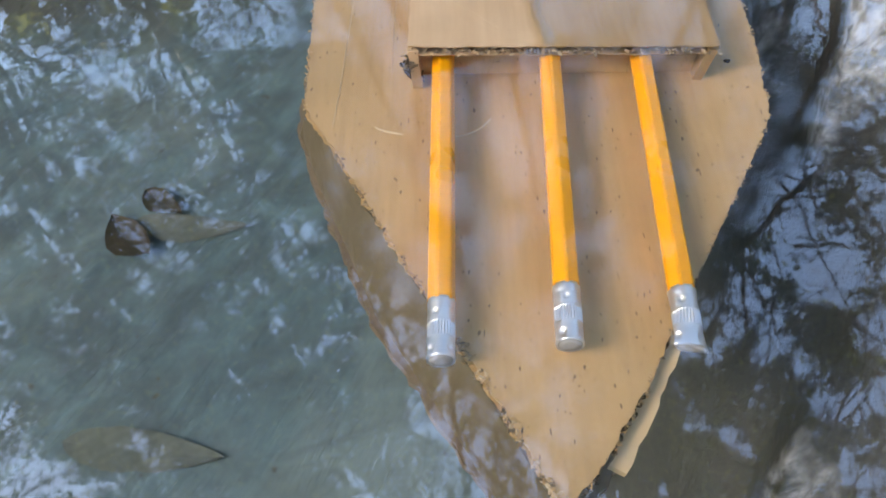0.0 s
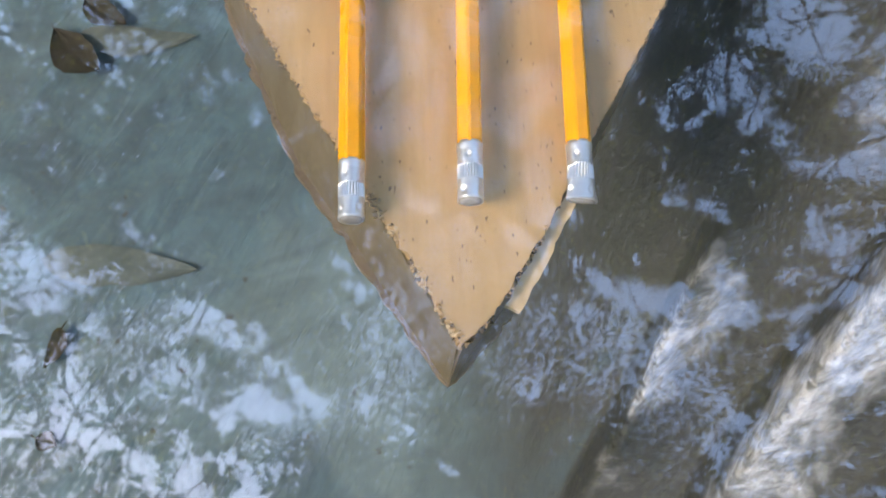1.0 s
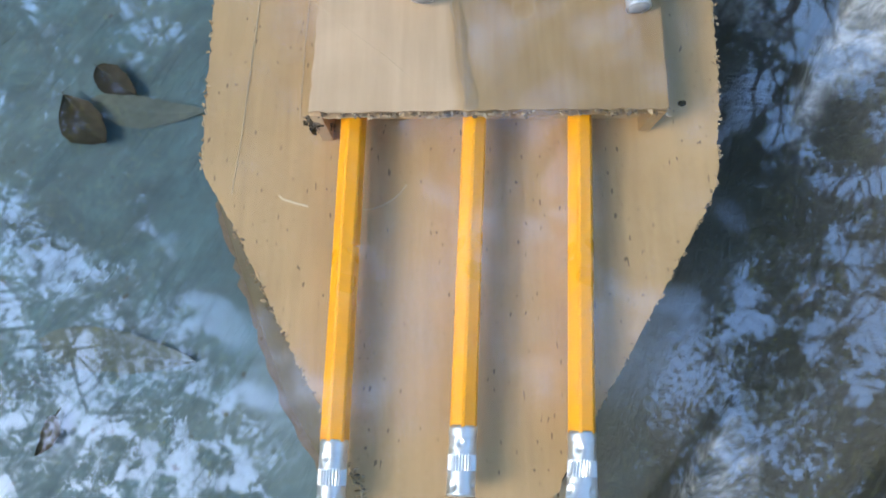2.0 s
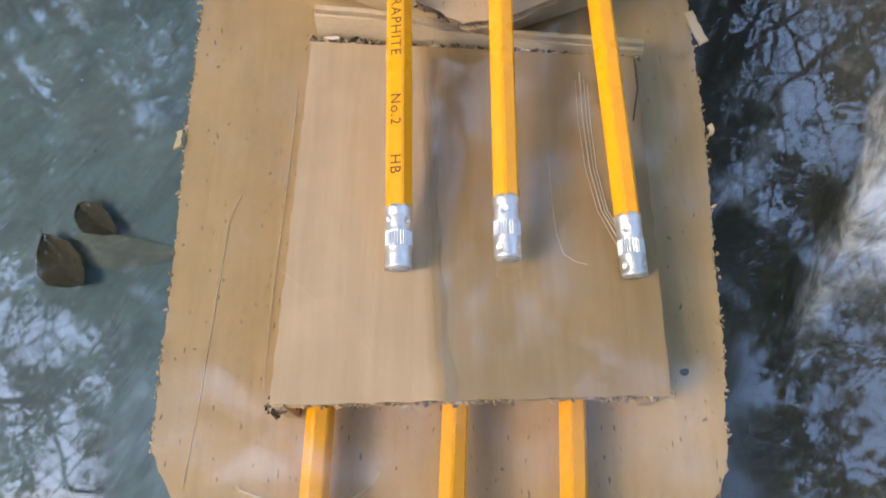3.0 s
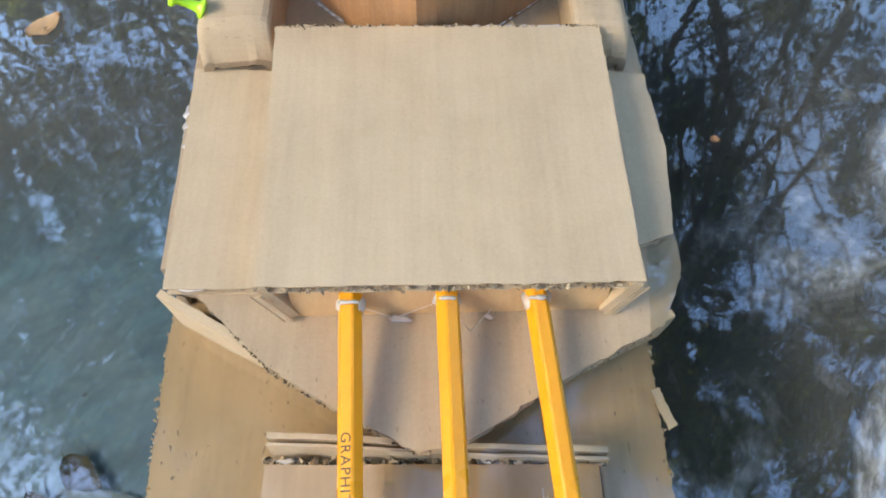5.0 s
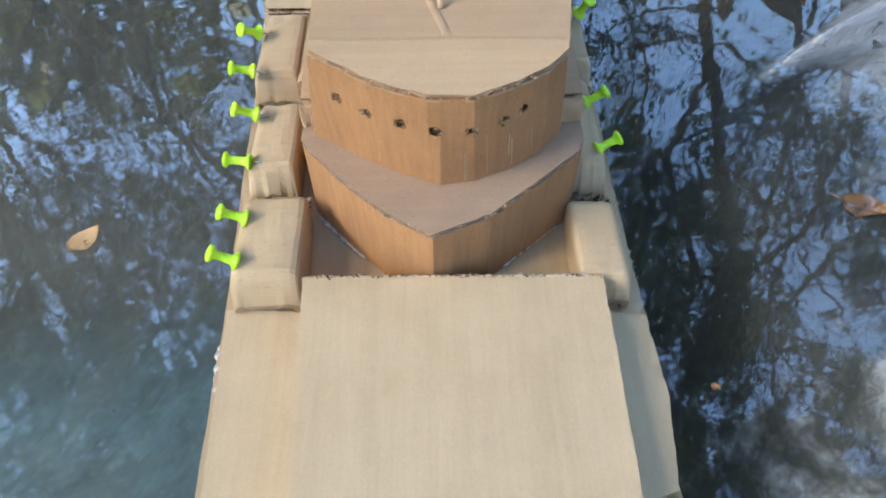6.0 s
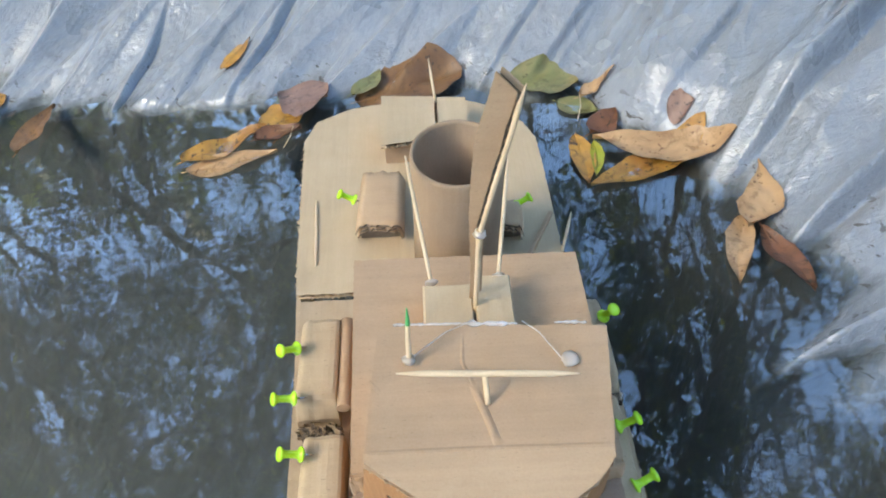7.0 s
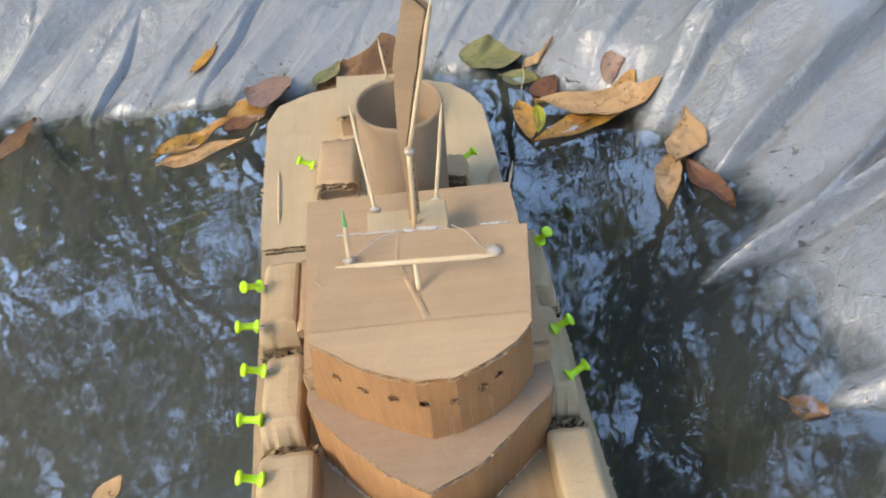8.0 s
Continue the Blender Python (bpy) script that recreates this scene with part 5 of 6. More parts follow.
def box_part(name, lo, hi, mat, parent, seed=0, label="", tilt=0.0, soft=0.0008):
    bm = bmesh.new()
    bmesh.ops.create_cube(bm, size=1.0)
    bmesh.ops.subdivide_edges(bm, edges=bm.edges[:], cuts=2, use_grid_fill=True)
    c = (Vector(lo) + Vector(hi)) / 2
    d = Vector(hi) - Vector(lo)
    rnd = random.Random(seed)
    for v in bm.verts:
        p = Vector((v.co.x * d.x, v.co.y * d.y, v.co.z * d.z))
        p += Vector((rnd.gauss(0, soft * 0.3), rnd.gauss(0, soft * 0.3), rnd.gauss(0, soft * 0.3)))
        v.co = Matrix.Rotation(tilt, 3, "Z") @ p + c
    bmesh.ops.bevel(bm, geom=[e for e in bm.edges if e.calc_face_angle(0) > 0.8], offset=soft, segments=1, affect="EDGES")
    return part(name, bm, mat, parent, label)


for u0, u1 in ((-0.0385, -0.0318), (0.0800, 0.0915)):
    box_part("corner_panel", (u0, 0.5090, 0.0640), (u1, 0.5122, 0.0765), KRAFT_ROOF, ship, 73)
mount = box_part("mast_mount", (0.0000, 0.5725, 0.0795), (0.0265, 0.613, 0.0945), KRAFT, ship, 71, "pale two-piece cardboard mast mount")
box_part("mount_block", (0.0280, 0.5750, 0.0795), (0.0480, 0.6165, 0.0965), KRAFT, mount, 72)


def sleeve(name, u_in, u_out, v0, v1, top, seed, roll=False):
    """A folded cardboard sleeve along the side deck, rounded on its outer side and crushed open towards the bow."""
    s = 1 if u_out > u_in else -1
    wdt = abs(u_out - u_in)
    base, rise = 0.0135, top - 0.0135
    prof = [(0.0, 0.0), (0.0, 0.45), (0.0, 0.86), (0.03, 0.96), (0.10, 1.0)]
    prof += [(0.10 + 0.12 * k, 1.0 + 0.015 * math.sin(k * 0.9)) for k in range(1, 6)]
    prof += [(0.76 + 0.25 * math.sin(k * math.pi / 14), 0.70 + 0.30 * math.cos(k * math.pi / 14)) for k in range(1, 8)] + [(1.02, 0.35), (1.0, 0.0)]
    rnd = random.Random(seed)
    bm = bmesh.new()
    rows = []
    steps = (0.0, 0.02, 0.045, 0.075, 0.11, 0.15, 0.22, 0.4, 0.6, 0.8, 0.93, 0.97, 1.0)
    for j, t in enumerate(steps):
        v = v0 + (v1 - v0) * t
        crush = max(0.0, 1 - t / 0.14) ** 2 * 0.62 + max(0.0, (t - 0.9) / 0.1) ** 1.5 * 0.12
        outer, inner = [], []
        for q, w in prof:
            n1 = noise.noise(Vector((q * 3.0, t * 5.0, seed * 1.7)))
            n2 = noise.noise(Vector((q * 9.0, 2.0, seed * 2.3 + (0 if t < 0.5 else 9))))
            tear = 0.0016 * n2 * (1.0 if j in (0, len(steps) - 1) else 0.4 if j in (1, len(steps) - 2) else 0.0)
            hw = base + rise * w * (1 - crush * (1 + 0.25 * n2)) + 0.0007 * n1 * min(1.0, w)
            outer.append(bm.verts.new((u_in + s * (q * wdt + 0.0006 * n1 * min(1.0, w)), v + tear, hw)))
            inner.append(bm.verts.new((u_in + s * (wdt / 2 + (q - 0.5) * (wdt - 0.0064)), v + tear * 0.6 + 0.0004, max(base, hw - 0.0032 * w))))
        rows.append((outer, inner))
    for a, b in zip(rows, rows[1:]):
        for side in (0, 1):
            for i in range(len(prof) - 1):
                f = bm.faces.new((a[side][i], a[side][i + 1], b[side][i + 1], b[side][i]))
                f.smooth = i > 8
    for r in (rows[0], rows[-1]):
        for i in range(len(prof) - 1):
            f = bm.faces.new((r[0][i], r[1][i], r[1][i + 1], r[0][i + 1]))
            f.material_index = 1
    bmesh.ops.recalc_face_normals(bm, faces=bm.faces[:])
    ob = part(name, bm, [KRAFT_BOX, FLUTE], ship, "folded cardboard side box with an open end")
    for j in range(5):
        P = [(u_in + s * wdt * q, v0 + 0.0008 + 0.0005 * j + 0.0015 * rnd.random(), base + (top - base) * 0.30 * (0.10 + 0.2 * j + 0.08 * math.sin(q * 9 + j * 2.3) + 0.05 * rnd.random())) for q in (0.06, 0.17, 0.28, 0.42, 0.55, 0.68, 0.8, 0.93)]
        part("inner_ply", sheet(bmesh.new(), P, [(a, b + (v1 - v0) * 0.6, c - 0.001) for a, b, c in P], 0.0024, 2, 0.0002, seed + j), FLUTE, ob, "crumpled grey inner ply")
    if roll:
        bm = bmesh.new()
        lathe(bm, [(0.004, 0), (0.0042, 0.02), (0.0042, (v1 - v0) - 0.01), (0.004, v1 - v0)], 14, Matrix.Translation((u_in - s * 0.0035, v0, top - 0.006)) @ Matrix.Rotation(-math.pi / 2, 4, "X"))
        part("rolled_edge", bm, KRAFT_ROOF, ob)
    return ob


sleeve("side_box", -0.0385, -0.0690, 0.4375, 0.4905, 0.0400, 81)
sleeve("side_box", -0.0465, -0.0700, 0.5035, 0.5580, 0.0400, 82)
sleeve("side_box", -0.0520, -0.0765, 0.5765, 0.6400, 0.0400, 83, True)
sleeve("side_box", 0.0860, 0.1095, 0.4380, 0.4880, 0.0350, 84)
sleeve("side_box", 0.0920, 0.1080, 0.5020, 0.5740, 0.0400, 85)
sleeve("side_box", 0.0960, 0.1120, 0.5820, 0.6450, 0.0400, 86)
# dark blocks and flakes fill the gaps between the side boxes
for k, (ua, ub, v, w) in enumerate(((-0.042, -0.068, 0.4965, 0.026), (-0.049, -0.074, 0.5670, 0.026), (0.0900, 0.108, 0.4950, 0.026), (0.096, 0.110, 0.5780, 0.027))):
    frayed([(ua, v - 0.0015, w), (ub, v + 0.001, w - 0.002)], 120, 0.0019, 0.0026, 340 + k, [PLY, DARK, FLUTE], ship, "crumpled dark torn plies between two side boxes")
    box_part("gap_block", (min(ua, ub) + 0.001, v - 0.004, 0.0135), (max(ua, ub) - 0.001, v + 0.004, w - 0.0015), PLY, ship, 345 + k, "dark block filling the gap between two side boxes")

# funnel
bm = bmesh.new()
R0, seg = 0.0305, 48
prof = [(R0 * 1.02, 0.016), (R0, 0.05), (R0, 0.108), (R0 - 0.0006, 0.1105), (R0 - 0.0022, 0.1105), (R0 - 0.0028, 0.108), (R0 - 0.0028, 0.016)]
lathe(bm, prof, seg, Matrix.Translation((0.0262, 0.7085, 0)), flat=lambda p: Vector((p.x, p.y * 1.14, p.z + 0.0007 * noise.noise(p * 60))))
part("funnel", bm, KRAFT_TUBE, ship, "cardboard tube funnel open at the top")

def folded_cover(outline, top, floor, seed):
    """A strip of board bent over into a low arch: creased along both sides, its plies showing at the front."""
    (l0, v0), (r0, v1), (r1, v2), (l1, v3) = outline
    ob = None
    for k, (drop, shrink) in enumerate(((0.0, 0.0), (0.0052, 0.05), (0.0104, 0.02))):
        bm = bmesh.new()
        rnd = random.Random(seed + k)
        rows = []
        for j in range(9):
            t = j / 8
            a, b = Vector((l0, v0)).lerp(Vector((l1, v3)), t), Vector((r0, v1)).lerp(Vector((r1, v2)), t)
            row = []
            for i in range(17):
                q = i / 16
                p = a.lerp(b, shrink + (1 - 2 * shrink) * q)
                side = max(0.0, abs(q - 0.5) * 2 - 0.78) / 0.22
                h = top - drop - (0.0085 if k < 2 else 0.0045) * side ** 1.5 + (0.0012 if k == 0 else 0.0022) * math.cos((q - 0.5) * 3.0) - 0.0012 * max(0.0, 1 - t * 5)
                h += 0.0006 * noise.noise(Vector((q * 4, t * 4, seed + k * 3.0)))
                row.append((p.x, p.y + (0.0009 * rnd.gauss(0, 1) if j in (0, 8) else 0) + k * 0.0016, max(floor + 0.001, h)))
            rows.append(row)
        up_ = [[bm.verts.new(p) for p in r] for r in rows]
        dn = [[bm.verts.new((x, y, z - 0.0016)) for x, y, z in r] for r in rows]
        for j in range(8):
            for i in range(16):
                f = bm.faces.new((up_[j][i], up_[j][i + 1], up_[j + 1][i + 1], up_[j + 1][i]))
                f.smooth = True
                bm.faces.new((dn[j][i + 1], dn[j][i], dn[j + 1][i], dn[j + 1][i + 1]))
        for i in range(16):
            for j, flip in ((0, False), (8, True)):
                q = (up_[j][i + 1], up_[j][i], dn[j][i], dn[j][i + 1])
                bm.faces.new(q[::-1] if flip else q).material_index = 1
        for j in range(8):
            bm.faces.new((up_[j][0], up_[j + 1][0], dn[j + 1][0], dn[j][0]))
            bm.faces.new((up_[j + 1][16], up_[j][16], dn[j][16], dn[j + 1][16]))
        if ob is None:
            ob = part("aft_box", bm, [KRAFT_BROW, PLY], ship, "folded brown cardboard cover beside the funnel")
        else:
            part("ply", bm, [KRAFT_BROW, PLY], ob, "inner ply showing at the open front")
    return ob


left_block = folded_cover([(-0.047, 0.727), (-0.0115, 0.725), (-0.010, 0.783), (-0.044, 0.785)], 0.0345, 0.0155, 91)
# bodies under the covers take the dark ply colour
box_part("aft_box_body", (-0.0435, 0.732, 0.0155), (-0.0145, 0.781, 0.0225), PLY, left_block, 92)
right_block = folded_cover([(0.0455, 0.722), (0.074, 0.718), (0.076, 0.742), (0.048, 0.747)], 0.0345, 0.0155, 93)
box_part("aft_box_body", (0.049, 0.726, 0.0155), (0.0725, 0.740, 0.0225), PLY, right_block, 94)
stern_box = part("stern_box", board([(-0.0275, 0.8105), (0.0165, 0.8165), (0.0165, 0.8745), (-0.028, 0.8785)], 0.0405, 0.004, "v", jag=0.00016, seed=95), [KRAFT, FLUTE], ship, "pale slotted cardboard box on the stern")
part("lid_half", board([(0.0190, 0.8170), (0.0415, 0.8190), (0.0430, 0.8720), (0.0190, 0.8740)], 0.0400, 0.004, "v", jag=0.00016, seed=96), [KRAFT, FLUTE], stern_box)
box_part("body", (-0.0255, 0.8175, 0.0155), (0.0405, 0.8725, 0.0362), KRAFT_ROOF, stern_box, 97)
bm = bmesh.new()
sheet(bm, [(0.076, 0.700, 0.0195), (0.100, 0.748, 0.0185)], [(0.076, 0.700, 0.0155), (0.100, 0.748, 0.0155)], 0.003, 1)
part("deck_flap", bm, KRAFT_ROOF, ship)

# mast strip
def mast_strip():
    left = [(0.0245, 0.080), (0.0255, 0.115), (0.0240, 0.155), (0.0258, 0.197), (0.0345, 0.234)]
    right = [(0.0282, 0.080), (0.0285, 0.112), (0.0290, 0.150), (0.0370, 0.189), (0.0446, 0.2236)]
    a, b = resample(left, 0.0006, False), resample(right, 0.0006, False)
    n = 110
    rnd = random.Random(98)
    bm = bmesh.new()
    depth = Vector((0.0034, 0.0034, 0))
    plies = []
    for k, off in ((0, 0.0), (1, 0.16), (2, 0.84), (3, 1.0)):
        rows = []
        for i in range(n + 1):
            p, q = a[round(i * (len(a) - 1) / n)], b[round(i * (len(b) - 1) / n)]
            tear = 0.0012 * noise.noise(Vector((i * 0.16, 3, k))) + 0.0005 * rnd.gauss(0, 1)
            bare = (0.0006 + 0.0006 * noise.noise(Vector((i * 0.11, 9, 0))) + 0.0004 * rnd.random()) if k < 2 and i > 36 else 0.0
            rows.append((bm.verts.new(Vector((p.x + 0.3 * tear, 0.602, p.y)) + depth * off), bm.verts.new(Vector((q.x - bare, 0.602, q.y)) + depth * off)))
        plies.append(rows)
    for u, v in ((0, 1), (2, 3)):
        A, B = plies[u], plies[v]
        for i in range(n):
            for q in ((A[i][0], A[i][1], A[i + 1][1], A[i + 1][0]), (B[i][1], B[i][0], B[i + 1][0], B[i + 1][1]), (A[i][1], B[i][1], B[i + 1][1], A[i + 1][1]), (B[i][0], A[i][0], A[i + 1][0], B[i + 1][0])):
                bm.faces.new(q)
        bm.faces.new((A[n][0], A[n][1], B[n][1], B[n][0]))
    prev = None
    for i in range(n * 2 + 1):
        t = i / (n * 2)
        p, q = a[round(t * (len(a) - 1))], b[round(t * (len(b) - 1))]
        o = depth * (0.5 + 0.33 * math.sin(i * 0.62))
        cur = (bm.verts.new(Vector((p.x + 0.0006, 0.602, p.y)) + o), bm.verts.new(Vector((q.x - 0.0004, 0.602, q.y)) + o))
        if prev:
            f = bm.faces.new((prev[0], prev[1], cur[1], cur[0]))
            f.material_index = 1
        prev = cur
    bmesh.ops.recalc_face_normals(bm, faces=bm.faces[:])
    return part("mast_strip", bm, [KRAFT_BROW, PLY], ship, "torn corrugated mast strip")


mast_strip()

# hot glue, one mesh a place
def glue(name, parent, rows, seed):
    for i, (pts, r) in enumerate(rows):
        bm = bmesh.new()
        if len(pts) == 1:
            blob(bm, pts[0], r, seed + r * 1e4, 0.4)
        else:
            glue_bead(bm, pts, r, seed + i)
        part(name, bm, GLUE, parent, "clear hot glue")


glue("glue_bead", ship, [([(-0.015, 0.5665, 0.1195), (0.03, 0.5645, 0.1195), (0.045, 0.5635, 0.1195)], 0.0008), ([(0.02, 0.565, 0.1195), (0.04, 0.5635, 0.1195)], 0.0017), ([(0.062, 0.563, 0.1195), (0.078, 0.562, 0.1195)], 0.0009), ([(0.066, 0.541, 0.1200)], 0.0044)], 100)
glue("glue_bead", turret_b, [([(0.009, 0.3215, 0.0145), (0.018, 0.3208, 0.0142)], 0.0013), ([(0.042, 0.3215, 0.0142), (0.046, 0.3205, 0.0142)], 0.0013), ([(-0.0026, 0.3205, 0.0272)], 0.0046), ([(-0.0062, 0.3195, 0.0310), (-0.0026, 0.3190, 0.0318), (0.0012, 0.3195, 0.0310)], 0.0008), ([(0.0265, 0.3200, 0.0312), (0.0297, 0.3196, 0.0320), (0.0330, 0.3200, 0.0312)], 0.0008), ([(0.0560, 0.3196, 0.0310), (0.0592, 0.3190, 0.0318), (0.0625, 0.3196, 0.0310)], 0.0009), ([(0.0297, 0.3220, 0.0275)], 0.0044), ([(0.0592, 0.3208, 0.0272)], 0.0050), ([(-0.03, 0.4445, 0.0345), (0.09, 0.4425, 0.0345)], 0.0009)], 110)
glue("glue_bead", turret_a, [([(-0.028, 0.2768, 0.001), (-0.022, 0.2766, 0.001)], 0.0008), ([(0.040, 0.2748, 0.000), (0.043, 0.2747, 0.000)], 0.0007)], 120)
glue("glue_bead", ship, [([(-0.036, 0.497, 0.0145), (-0.012, 0.470, 0.0145)], 0.0013), ([(0.052, 0.462, 0.0145), (0.084, 0.490, 0.0145)], 0.0012), ([(-0.065, 0.334, 0.016), (-0.055, 0.334, 0.016)], 0.0016)], 130)
glue("glue_bead", ship, [([(-0.088, 0.71, 0.0145), (-0.089, 0.735, 0.014)], 0.0010), ([(-0.076, 0.425, 0.011), (-0.074, 0.40, 0.011)], 0.0011)], 135)
for pts, r in (([(0.047, 0.564, 0.1205), (0.054, 0.556, 0.1215), (0.062, 0.5415, 0.1205)], 0.0003), ([(-0.006, 0.545, 0.122), (0.010, 0.557, 0.124), (0.021, 0.5645, 0.1205)], 0.00025),
               ([(0.0, 0.320, 0.027), (0.012, 0.3165, 0.0245), (0.026, 0.320, 0.028)], 0.0001), ([(0.03, 0.318, 0.03), (0.037, 0.312, 0.022), (0.044, 0.318, 0.026)], 0.0001)):
    part("glue_string", thread(bmesh.new(), pts, r), GLUE, ship, "fine string of hot glue")


# ---- pencils ----
def text_mesh(body, size):
    cu = bpy.data.curves.new("print", "FONT")
    cu.body, cu.size, cu.space_character = body, size, 1.15
    ob = bpy.data.objects.new("print", cu)
    scene.collection.objects.link(ob)
    bpy.context.view_layer.update()
    me = bpy.data.meshes.new_from_object(ob.evaluated_get(bpy.context.evaluated_depsgraph_get()))
    bpy.data.objects.remove(ob)
    me.materials.clear()
    me.materials.append(INK)
    return me


def pencil(tip, root, roll, words=(), facing=(0.25, -0.2, 1), crush=0.0, extra=0.012):
    local = axis_pose(tip, root, roll)
    m = BOAT @ local
    facet = max(range(6), key=lambda i: (local.to_3x3() @ Vector((math.cos(i * math.pi / 3 + math.pi / 6), math.sin(i * math.pi / 3 + math.pi / 6), 0))).dot(Vector(facing)))
    L = (Vector(root) - Vector(tip)).length + extra
    ob = thing("pencil", "yellow hexagonal pencil with a bare metal ferrule, serving as gun barrel", "pencil", m, group="pencil gun barrels")
    R, FL = 0.00405, 0.0187
    bm = bmesh.new()
    rows = []
    for z, k in ((FL - 0.001, 0.985), (FL + 0.0004, 1.0), (L, 1.0)):
        ring = []
        for i in range(6):
            for da in (-0.11, 0.11):
                a = i * math.pi / 3 + da
                ring.append(bm.verts.new((R * k * math.cos(a), R * k * math.sin(a), z)))
        rows.append(ring)
    for a, b in zip(rows, rows[1:]):
        for i in range(12):
            bm.faces.new((a[i], a[(i + 1) % 12], b[(i + 1) % 12], b[i]))
    bm.faces.new(rows[0][::-1])
    bm.faces.new(rows[-1])
    shaft = part("shaft", bm, PAINT, ob)
    r = 0.00395
    prof = [(r * 0.93, 0.0003), (r, 0.0), (r * 1.02, 0.0007), (r * 0.99, 0.0014), (r * 0.99, 0.0045), (r * 0.94, 0.0051), (r * 1.0, 0.0058), (r * 1.01, 0.0066), (r * 1.01, 0.0104), (r * 1.0, 0.0111), (r * 0.94, 0.0118), (r * 0.99, 0.0125),
            (r * 0.99, 0.0151), (r * 0.95, 0.0156), (r * 1.0, 0.0162), (r * 1.02, 0.0177), (r * 1.0, FL)]
    def dent(p):
        a = math.atan2(p.y, p.x)
        k = 1.0
        for c, z in ((0.5, 0.0028), (2.1, 0.0030), (3.6, 0.0026), (5.2, 0.0031), (0.9, 0.0139), (2.6, 0.0137), (4.2, 0.0140), (5.8, 0.0138)):
            d = math.hypot(((a - c + math.pi) % (2 * math.pi) - math.pi) * r, p.z - z)
            k -= 0.26 * max(0, 1 - d / 0.0013)
        t = crush * max(0, 1 - p.z / 0.011)
        return Vector((p.x * k * (1 + 0.35 * t) + 0.0006 * t * math.sin(p.y * 900), p.y * k * (1 - 0.6 * t), p.z))
    fine = []
    for (ra, za), (rb, zb) in zip(prof, prof[1:]):
        s = max(1, int((zb - za) / 0.0006))
        fine += [(ra + (rb - ra) * i / s, za + (zb - za) * i / s) for i in range(s)]
    fine.append(prof[-1])
    kn = [i for i, (q, z) in enumerate(fine) if 0.0064 <= z <= 0.0105]
    bm = bmesh.new()
    lathe(bm, fine, 56, flat=dent, knurl=kn)
    fer = part("ferrule", bm, FERRULE, ob, "crimped shiny aluminium ferrule" if not crush else "crushed shiny aluminium ferrule")
    bm = bmesh.new()
    lathe(bm, [(r * 0.4, -0.0002), (r * 0.86, -0.0001), (r * 0.9, 0.001)], 20, flat=dent)
    part("eraser_stub", bm, STUB, fer)
    flat_r = R * math.cos(math.pi / 6 - 0.11) + 0.00006
    for body, z0, size in words:
        me = text_mesh(body, size)
        t = new("print", me)
        t.parent = shaft
        a = facet * math.pi / 3 + math.pi / 6
        n = Vector((math.cos(a), math.sin(a), 0))
        d = Vector((0, 0, -1))
        y = n.cross(d)
        t.matrix_basis = Matrix.Translation(n * flat_r + Vector((0, 0, z0)) - y * size * 0.35) @ Matrix((d, y, n)).transposed().to_4x4()
    return ob


WORDS = (("GRAPHITE", 0.0897, 0.0046), ("No.2", 0.0535, 0.0045), ("HB", 0.0340, 0.0045))
pencil((0.00016, 0.1905, 0.0075), (-0.0026, 0.3225, 0.0268), math.radians(-14), WORDS)
pencil((0.0314, 0.1928, 0.0110), (0.0297, 0.3255, 0.0275), math.radians(20))
pencil((0.0694, 0.1902, 0.0054), (0.0592, 0.3240, 0.0270), math.radians(8))
pencil((-0.0230, 0.0375, -0.0085), (-0.0212, 0.156, -0.0075), math.radians(10))
pencil((0.0125, 0.0415, -0.0065), (0.0172, 0.156, -0.0050), math.radians(25))
pencil((0.0455, 0.0400, -0.0050), (0.0510, 0.156, -0.0060), math.radians(12), (("No.2 / HB", 0.055, 0.0036),), (1.0, 0, 0.6), 0.8)


# ---- push pins ----
def make_pin():
    ob = thing("push_pin", "lime green plastic push pin stuck in cardboard", "push pin", group="lime push pins")
    bm = bmesh.new()
    lathe(bm, [(0.0036, 0.0), (0.0042, 0.0004), (0.0043, 0.0011), (0.0038, 0.0017), (0.0025, 0.0024), (0.0021, 0.0040), (0.0020, 0.0085), (0.0022, 0.0105), (0.0030, 0.0112), (0.0038, 0.0118), (0.0040, 0.0126), (0.0036, 0.0134), (0.0020, 0.0139)], 22)
    part("grip", bm, LIME, ob)
    bm = bmesh.new()
    lathe(bm, [(0.0001, -0.007), (0.0005, -0.005), (0.0005, 0.0006)], 8)
    part("needle", bm, STEEL, ob)
    return ob


PINS = [((-0.0760, 0.6140, 0.0430), (-0.0885, 0.6050, 0.0525)), ((-0.0745, 0.5790, 0.0430), (-0.0880, 0.5755, 0.0485)), ((-0.0680, 0.5440, 0.0425), (-0.0815, 0.5410, 0.0500)), ((-0.0675, 0.5120, 0.0400), (-0.0830, 0.5130, 0.0415)),
        ((-0.0645, 0.4750, 0.0400), (-0.0770, 0.4740, 0.0470)), ((-0.0650, 0.4500, 0.0400), (-0.0765, 0.4500, 0.0470)),
        ((0.1035, 0.5170, 0.0385), (0.1165, 0.5215, 0.0435)), ((0.1025, 0.5515, 0.0395), (0.1150, 0.5520, 0.0485)), ((0.1085, 0.6240, 0.0450), (0.1130, 0.6200, 0.0565)),
        ((-0.0475, 0.7590, 0.0300), (-0.0590, 0.7590, 0.0370)), ((0.0700, 0.7435, 0.0310), (0.0826, 0.7464, 0.0370))]
pin = make_pin()
